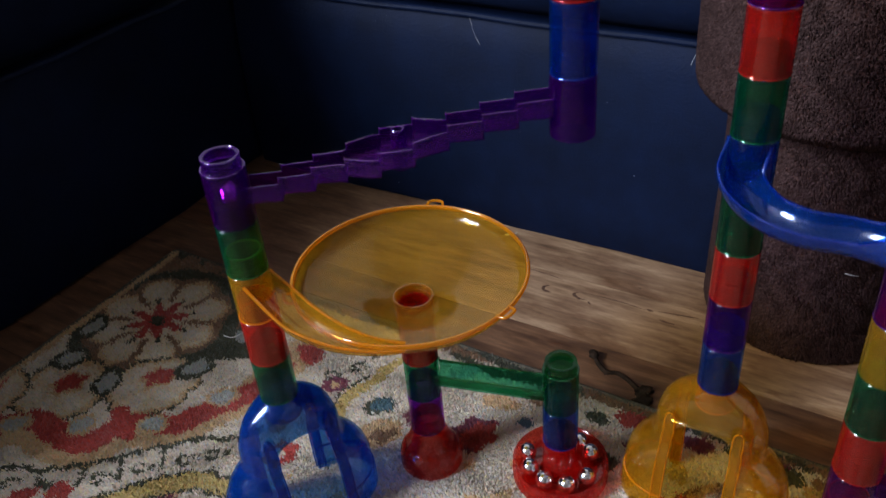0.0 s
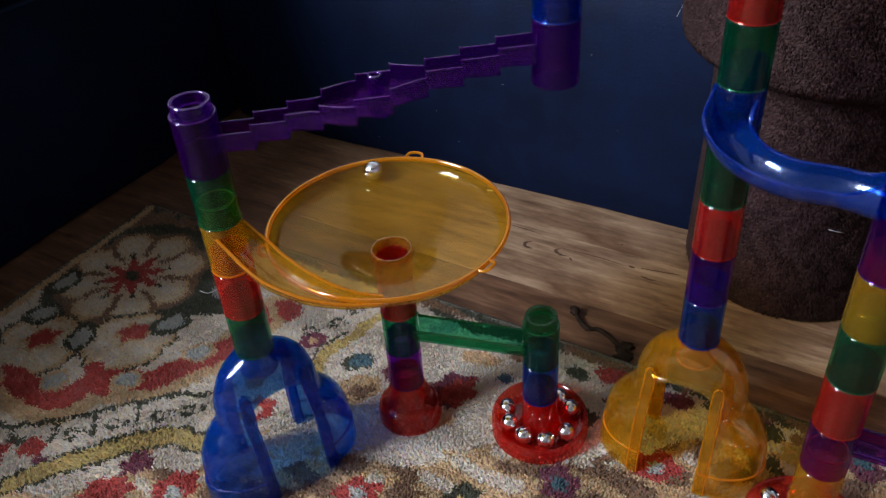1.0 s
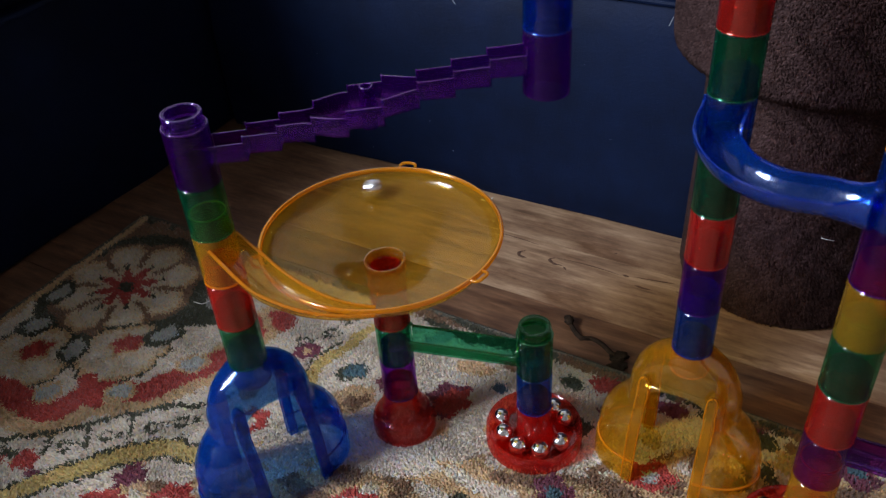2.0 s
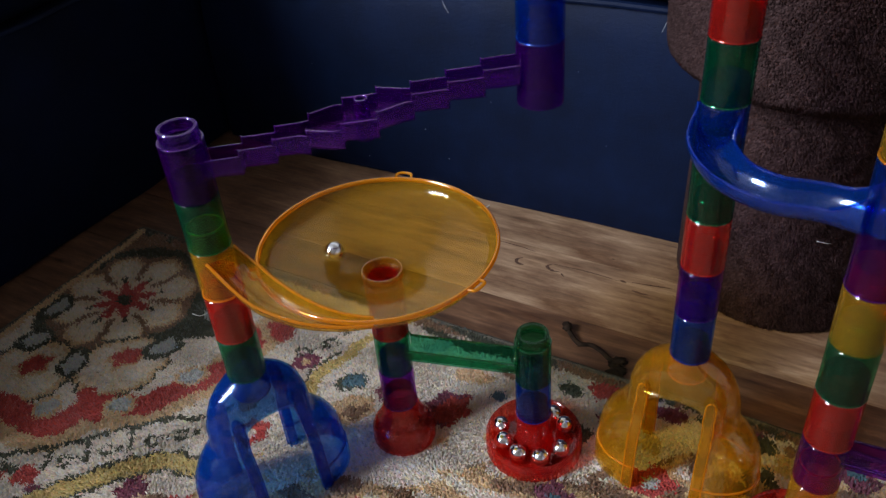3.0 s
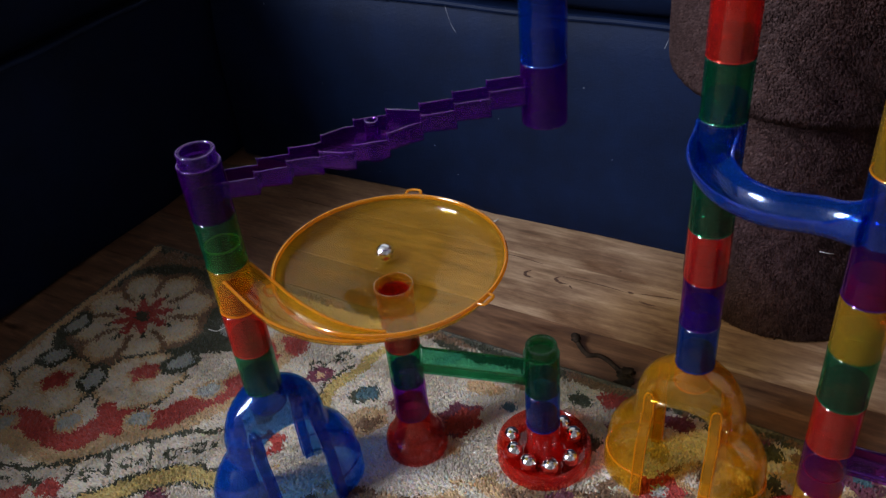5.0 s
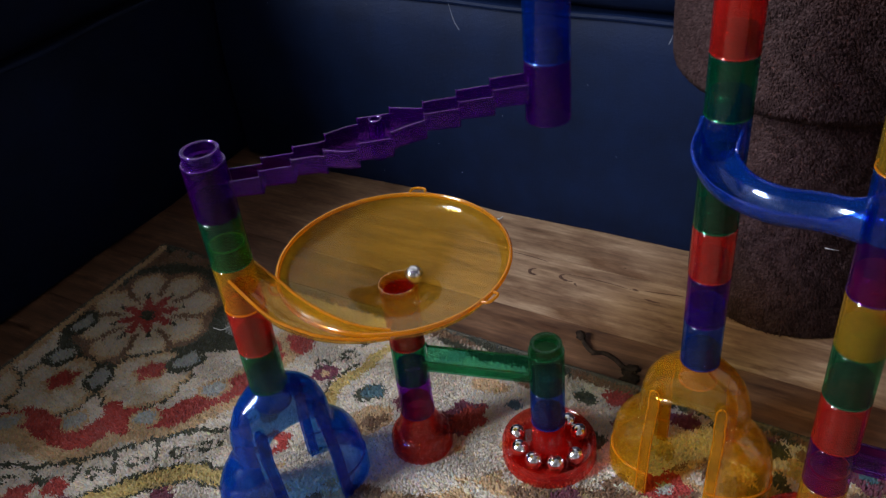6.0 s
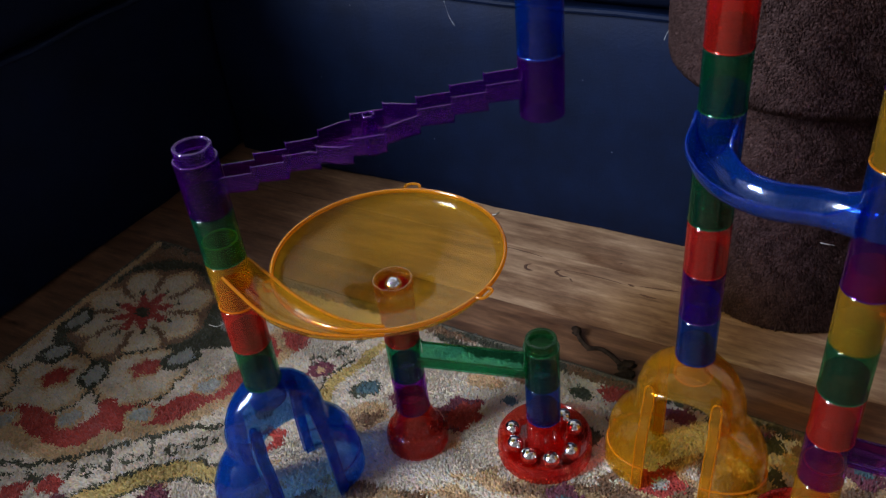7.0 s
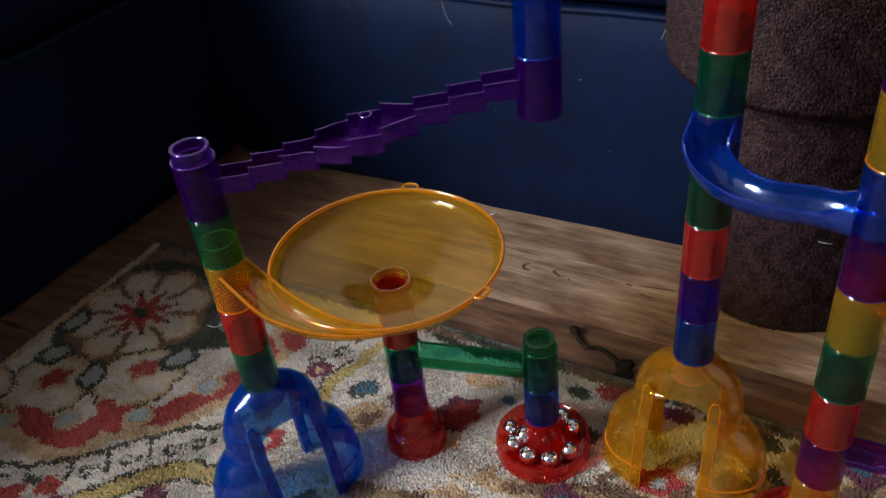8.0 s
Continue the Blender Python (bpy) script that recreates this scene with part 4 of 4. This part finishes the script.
def rug():
    ob = thing("rug", *uv(-0.1, 0.0, 0), "cream wool pile rug with red, gold and olive floral pattern", "rug")
    off = ob.matrix_world.translation
    ca, sa = math.cos(TURN), math.sin(TURN)
    rng = np.random.default_rng(5)

    def mesh_from(name, verts, faces, cols, label=""):
        me = bpy.data.meshes.new(name)
        me.from_pydata(verts.tolist(), [], faces.tolist())
        at_ = me.color_attributes.new("wool", "FLOAT_COLOR", "POINT")
        at_.data.foreach_set("color", np.concatenate([cols, np.ones((len(cols), 1))], 1).astype(np.float32).ravel())
        me.polygons.foreach_set("use_smooth", [True] * len(me.polygons))
        me.materials.append(PILE)
        o = new(name, me)
        o.parent = ob
        return tagged(o, label) if label else o

    # backing: a close sheet under the pile
    us, vs = np.arange(RUG_U0, 0.95, 0.012), np.arange(-0.75, RUG_V1 + 0.001, 0.012)
    gu, gv = np.meshgrid(us, vs, indexing="ij")
    x, y = gu * ca - gv * sa, gu * sa + gv * ca
    nu, nv = gu.shape
    idx = np.arange(nu * nv).reshape(nu, nv)
    quads = np.stack([idx[:-1, :-1], idx[1:, :-1], idx[1:, 1:], idx[:-1, 1:]], -1).reshape(-1, 4)
    verts = np.stack([x - off.x, y - off.y, np.full_like(x, -0.0024)], -1).reshape(-1, 3)
    mesh_from("backing", verts, quads, rug_colours(x.ravel(), y.ravel()) * 0.8)
    # pile: tufts close to the toy, each a small leaning tip
    step = 0.0017
    us, vs = np.arange(RUG_U0, 0.30, step), np.arange(-0.06, RUG_V1, step)
    gu, gv = (a.ravel() for a in np.meshgrid(us, vs, indexing="ij"))
    gu, gv = gu + rng.uniform(-0.4, 0.4, gu.shape) * step, gv + rng.uniform(-0.4, 0.4, gv.shape) * step
    x, y = gu * ca - gv * sa, gu * sa + gv * ca
    keep = (y > 0.40 + 0.10 * np.abs(x)) & (x < 0.62) & (gu > RUG_U0) & (gv < RUG_V1)
    x, y = x[keep], y[keep]
    m = len(x)
    lean = rng.normal(0, 0.0013, (m, 2)) + np.stack([0.0010 * np.sin(x * 41 + 3 * np.sin(y * 33)), 0.0010 * np.sin(y * 47 + 2 * np.sin(x * 29))], -1)
    top = 0.0005 + rng.uniform(-0.0009, 0.0008, m) + 0.0008 * np.sin(x * 60) * np.sin(y * 75)
    rad, a0 = step * rng.uniform(1.2, 1.8, m), rng.uniform(0, 6.28, m)
    foot = []
    for k in range(3):
        a = a0 + k * math.pi / 1.5
        foot.append(np.stack([x + rad * np.cos(a), y + rad * np.sin(a), top - 0.0034], -1))
    tip = np.stack([x + lean[:, 0] * 1.3, y + lean[:, 1] * 1.3, top + 0.0010], -1)
    verts = np.stack(foot + [tip], 1).reshape(-1, 3) - np.array([off.x, off.y, 0])
    faces = (np.arange(m)[:, None, None] * 4 + np.array([[0, 1, 3], [1, 2, 3], [2, 0, 3]])[None]).reshape(-1, 3)
    stray = rng.normal(0, 0.0013, (2, m))
    cols = rug_colours(x + stray[0], y + stray[1]) * rng.uniform(0.90, 1.09, (m, 1)) * (1 + rng.normal(0, 0.05, (m, 3)))
    hue = np.array([(1.0, 1.0, 1.0), (0.80, 0.92, 1.12), (1.10, 0.90, 0.86), (1.08, 1.02, 0.78), (0.72, 0.70, 0.68)])
    cols *= hue[rng.choice(5, m, p=(0.74, 0.08, 0.08, 0.07, 0.03))]
    cols = np.repeat(np.clip(cols, 0, 1), 4, axis=0)
    tagged(mesh_from("wool_face", verts, faces, cols, "short knotted wool tufts"), kind="stuff")
    for a, b in ((uv(RUG_U0 - 0.002, RUG_V1 + 0.001, -0.004), uv(0.95, RUG_V1 + 0.001, -0.004)), (uv(RUG_U0 - 0.002, RUG_V1, -0.004), uv(RUG_U0 - 0.002, -0.75, -0.004))):
        path = [a.lerp(b, k / 60) - off + Vector((0, 0, 0.0006 * math.sin(k * 2.1))) for k in range(61)]
        part("binding", rod(path, 0.0050, 8), BIND, ob)


rug()


# ---- marbles ----
def marble_mesh():
    bm = bmesh.new()
    bmesh.ops.create_uvsphere(bm, u_segments=32, v_segments=18, radius=0.0093)
    me = bpy.data.meshes.new("marble")
    bm.to_mesh(me)
    bm.free()
    for f in me.polygons:
        f.use_smooth = True
    me.materials.append(CHROME)
    return me


MARBLE = marble_mesh()


def marble(x, y, z, label):
    ob = new("marble", MARBLE)
    ob.matrix_world = pose(x, y, z)
    return tagged(ob, label, "marble", "steel marbles")


for x, y in ((0.0500, 0.6128), (0.0496, 0.5915), (0.0620, 0.5735), (0.0832, 0.5655), (0.1052, 0.5735), (0.1150, 0.6045), (0.1065, 0.6210)):
    marble(x, y, 0.0134, "polished steel ball resting in the red tray")
for a in (150, 118, 190, 75):
    marble(F[0] + 0.036 * math.cos(radians(a)), F[1] + 0.036 * math.sin(radians(a)), 0.0390 + 0.0134, "polished steel ball resting in the second red tray")
rolling = marble(L[0], L[1], 0.4, "polished steel ball rolling round the amber funnel")


# ---- small things on the floor ----
def twig():
    ob = thing("twig", 0.155, 0.77, FLOOR_Z, "dark crooked dry twig lying on the boards", "twig")
    o = Vector((0.155, 0.77, 0))
    main = smooth_path([Vector(p) - o for p in ((0.1499, 0.7721, 0.006), (0.1527, 0.7583, 0.003), (0.1594, 0.7442, 0.001), (0.1723, 0.7406, 0.0), (0.182, 0.7294, 0.0), (0.1892, 0.7141, 0.0), (0.1968, 0.7052, 0.001), (0.1903, 0.6894, 0.001))], 6)
    part("stem", rod(main, 0.0031, 8, 1.05), DARK, ob)
    for p, r, sh in ((main[0], 0.0062, (0.9, 1.2, 0.8, 1)), (main[-8], 0.0085, (1.3, 0.9, 0.6, 1)), (main[-2], 0.0095, (1.2, 0.9, 0.45, 1))):
        bmk = bmesh.new()
        bmesh.ops.create_icosphere(bmk, subdivisions=3, radius=r, matrix=Matrix.Translation(p) @ Matrix.Diagonal(sh))
        for v in bmk.verts:
            v.co += (v.co - p) * noise.noise(v.co * 300) * 0.5
        part("knob", bmk, DARK, ob)
    side = smooth_path([Vector(p) - o for p in ((0.1644, 0.742, 0.0), (0.1533, 0.7408, -0.003), (0.1425, 0.739, -0.004), (0.1348, 0.744, -0.003), (0.1329, 0.746, -0.003), (0.1339, 0.7365, -0.004), (0.1353, 0.7299, -0.004))], 6)
    part("branch", rod(side, 0.0024, 8, 0.7), DARK, ob)


twig()


def hair(points, r=0.00035, label="fine pale pet hair"):
    o = Vector(points[0])
    ob = mesh_ob("pet_hair", rod(smooth_path([Vector(p) - o for p in points], 6), r, 5, 0.5), HAIR)
    ob.location = o
    tagged(ob, label, "hair", "pet hairs")


def cat_tree_point(deg, r, z):
    return (0.435 + r * math.cos(radians(deg)), 0.845 + r * math.sin(radians(deg)), z)


hair([cat_tree_point(258, 0.1245, 0.128), cat_tree_point(261, 0.126, 0.127), cat_tree_point(265, 0.1245, 0.124)], 0.0004)
hair([cat_tree_point(279, 0.1245, 0.139), cat_tree_point(283, 0.126, 0.140), cat_tree_point(286, 0.1245, 0.140)], 0.0004)
hair([tuple(uv(-0.552, 0.938, 0.280)), tuple(uv(-0.557, 0.934, 0.295)), tuple(uv(-0.560, 0.930, 0.318))], 0.0002)
hair([tuple(uv(-0.268, 0.938, 0.292)), tuple(uv(-0.264, 0.934, 0.302)), tuple(uv(-0.259, 0.930, 0.314))], 0.0002)
hair([(0.07, 1.055, FLOOR_Z + 0.001), (0.082, 1.052, FLOOR_Z + 0.002), (0.088, 1.058, FLOOR_Z + 0.001)], 0.0012, "small curl of pale fluff on the boards")
hair([(-0.318, 0.86, 0.002), (-0.305, 0.852, 0.004), (-0.292, 0.862, 0.003)], 0.0006)


def lint():
    """Specks of fluff caught on the sofa's front."""
    rng = random.Random(8)
    bm = bmesh.new()
    for _ in range(16):
        p = uv(rng.uniform(-0.95, 0.05), 0.9425, rng.uniform(0.02, 0.30))
        bmesh.ops.create_icosphere(bm, subdivisions=1, radius=rng.uniform(0.0003, 0.0006), matrix=Matrix.Translation(p) @ Matrix.Diagonal((rng.uniform(0.6, 1.8), 1, rng.uniform(0.6, 1.4), 1)))
    tagged(mesh_ob("lint", bm, WALL), "tiny pale lint specks on the navy sofa front", "lint", kind="stuff")


lint()


# ---- marks in the boards ----
STAIN, n_, l_, p_ = material("dark_knot_stain")
wc = noise_tex(n_, l_, 200, 4)
wr = ramp(n_, [(0.3, (0.035, 0.014, 0.007)), (0.7, (0.11, 0.05, 0.026))])
l_.new(wc.outputs[0], wr.inputs[0]), l_.new(wr.outputs[0], p_.inputs["Base Color"])
p_.inputs["Roughness"].default_value = 0.7


def knot(points, wide):
    """A dark knot or check in a board, sunk almost flush."""
    path = smooth_path([tuple(uv(u, v, FLOOR_Z)) for u, v in points], 5)
    secs = []
    for i, p in enumerate(path):
        t = (path[min(i + 1, len(path) - 1)] - path[max(i - 1, 0)]).normalized()
        side = Vector((t.y, -t.x, 0))
        w = wide * math.sin(math.pi * (i + 0.5) / len(path)) * (0.75 + 0.5 * noise.noise(p * 400))
        secs.append([p + side * w, p + side * w + Vector((0, 0, 0.0003)), p - side * w + Vector((0, 0, 0.0003)), p - side * w])
    part("knot", skin(secs), STAIN, floor)


K0 = (-0.404, 0.831)
for du, dv, wide, pts in (
        (0.0, 0.0, 0.0030, ((0.0, 0.008), (-0.006, 0.002), (-0.003, -0.005), (0.008, -0.006))), (0.042, 0.004, 0.0026, ((0.0, 0.006), (-0.005, 0.0), (0.004, -0.006), (0.016, -0.005))),
        (0.060, -0.003, 0.0018, ((0.0, 0.0), (0.006, -0.005))), (0.075, 0.012, 0.0010, ((-0.03, 0.0), (0.02, 0.002), (0.06, 0.0))), (0.135, 0.014, 0.0022, ((0.0, 0.0), (0.009, -0.001))),
        (0.155, 0.018, 0.0014, ((-0.005, -0.002), (0.02, 0.002), (0.045, 0.006))), (0.155, 0.001, 0.0020, ((0.0, 0.0), (0.012, -0.002), (0.022, -0.001))), (0.205, 0.012, 0.0012, ((0.0, 0.0), (0.02, -0.012), (0.035, -0.014))),
        (0.11, 0.052, 0.0018, ((0.0, 0.0), (0.003, 0.002))), (-0.04, 0.03, 0.0010, ((-0.04, 0.0), (0.02, 0.0), (0.05, -0.003)))):
    knot([(K0[0] + du + a, K0[1] + dv + b) for a, b in pts], wide)


# ---- floor boards ----
def boards():
    rng = random.Random(3)
    width, cuts = 0.1165, ((-2.9, -1.12), (-1.12, 1.05), (1.05, 2.2))
    cache = {}
    for k in range(-21, 11):
        v = 0.752 + width * k
        for a, b in cuts:
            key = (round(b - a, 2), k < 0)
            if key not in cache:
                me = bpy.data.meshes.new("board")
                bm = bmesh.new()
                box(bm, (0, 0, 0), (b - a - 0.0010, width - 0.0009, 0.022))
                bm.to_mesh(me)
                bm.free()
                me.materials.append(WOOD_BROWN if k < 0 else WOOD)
                cache[key] = me
            ob = new("board", cache[key])
            ob.parent = floor
            ob.matrix_world = Matrix.Translation(uv((a + b) / 2, v + width / 2, FLOOR_Z - 0.011 + rng.uniform(-0.0001, 0.0001))) @ Matrix.Rotation(TURN, 4, "Z")


boards()


# ---- what moves: the marble's way through the tower, the funnel, the channel and into the tray ----
ORBIT_A = [
    (0.4, 0.0905, -121), (0.5, 0.0915, -82), (0.6, 0.0945, -34), (0.7, 0.0955, 0), (0.8, 0.0950, 32), (0.9, 0.0950, 69), (1.0, 0.0945, 99), (1.1, 0.0925, 128), (1.2, 0.0920, 166),
    (1.3, 0.0860, 200), (1.4, 0.0800, 238), (1.5, 0.0830, 288), (1.6, 0.0950, 318), (1.7, 0.0945, 338)]
ORBIT_B = [
    (2.2, 0.076, 535), (2.5, 0.062, 655), (2.8, 0.0450, 771), (2.9, 0.0445, 815), (3.0, 0.0435, 883), (3.1, 0.0460, 936), (3.2, 0.0560, 969), (3.3, 0.0640, 1003), (3.4, 0.0580, 1028), (3.5, 0.0500, 1048), (3.6, 0.0280, 1097),
    (3.7, 0.0310, 1210), (3.8, 0.0460, 1247), (3.9, 0.0500, 1284), (4.0, 0.0380, 1318), (4.1, 0.0345, 1371)]
ORBIT_C = [
    (4.2, 0.0348, 1445), (4.3, 0.0370, 1489), (4.4, 0.0314, 1529), (4.5, 0.0270, 1632), (4.6, 0.0385, 1683), (4.7, 0.0400, 1711), (5.0, 0.034, 1900), (5.4, 0.029, 2150), (5.8, 0.0250, 2402), (5.9, 0.0170, 2439),
    (6.0, 0.0160, 2526), (6.1, 0.0205, 2660), (6.2, 0.0225, 2705), (6.3, 0.0130, 2788), (6.4, 0.0200, 2909), (6.5, 0.0175, 2962), (6.6, 0.0090, 3142), (6.7, 0.0165, 3278)]


def orbit_rows():
    prof_r = [0.0, 0.0175, 0.022, 0.030, 0.05, 0.08, 0.095, 0.102, 0.106]
    prof_z = [0.214, 0.217, 0.2205, 0.2235, 0.229, 0.2352, 0.2385, 0.2435, 0.249]
    rows = []
    keys = ORBIT_A + ORBIT_B + ORBIT_C
    for (t0, r0, a0), (t1, r1, a1) in zip(keys, keys[1:] + keys[-1:]):
        n = max(1, round((t1 - t0) / 0.05))
        for k in range(n):
            s = k / n
            r, a = r0 + (r1 - r0) * s, radians(a0 + (a1 - a0) * s)
            z = float(np.interp(r, prof_r, prof_z)) + 0.0094
            rows.append((t0 + (t1 - t0) * s, pose(C[0] + r * math.cos(a), C[1] + r * math.sin(a), z)))
    return rows


def motions():
    rows = [(0.0, pose(L[0], L[1], 0.372)), (0.1, pose(L[0] + 0.001, L[1], 0.318)), (0.2, pose(L[0] + 0.008, L[1] - 0.005, 0.292)), (0.3, pose(L[0] + 0.043, L[1] - 0.034, 0.2655))]
    rows += orbit_rows()
    rows += [(6.8, pose(C[0], C[1] + 0.007, 0.2215)), (6.9, pose(C[0], C[1] + 0.002, 0.2165)), (7.0, pose(C[0], C[1], 0.2120)), (7.1, pose(C[0] + 0.001, C[1], 0.172)), (7.2, pose(C[0] + 0.013, C[1] - 0.003, 0.1225))]
    g = Vector((G[0] - C[0], G[1] - C[1], 0))
    for t, s in ((7.3, 0.24), (7.4, 0.40), (7.5, 0.65), (7.6, 0.88)):
        rows.append((t, pose(C[0] + g.x * s, C[1] + g.y * s, 0.1222 - 0.0075 * s)))
    rows += [(7.7, pose(G[0], G[1], 0.0990)), (7.8, pose(G[0] - 0.003, G[1], 0.0470)), (7.85, pose(G[0] - 0.012, G[1] - 0.004, 0.0300)), (7.9, pose(G[0] - 0.0225, G[1] - 0.006, 0.0190)), (8.0, pose(G[0] - 0.0190, G[1] + 0.0010, 0.0200))]
    walk(rolling, rows)


motions()
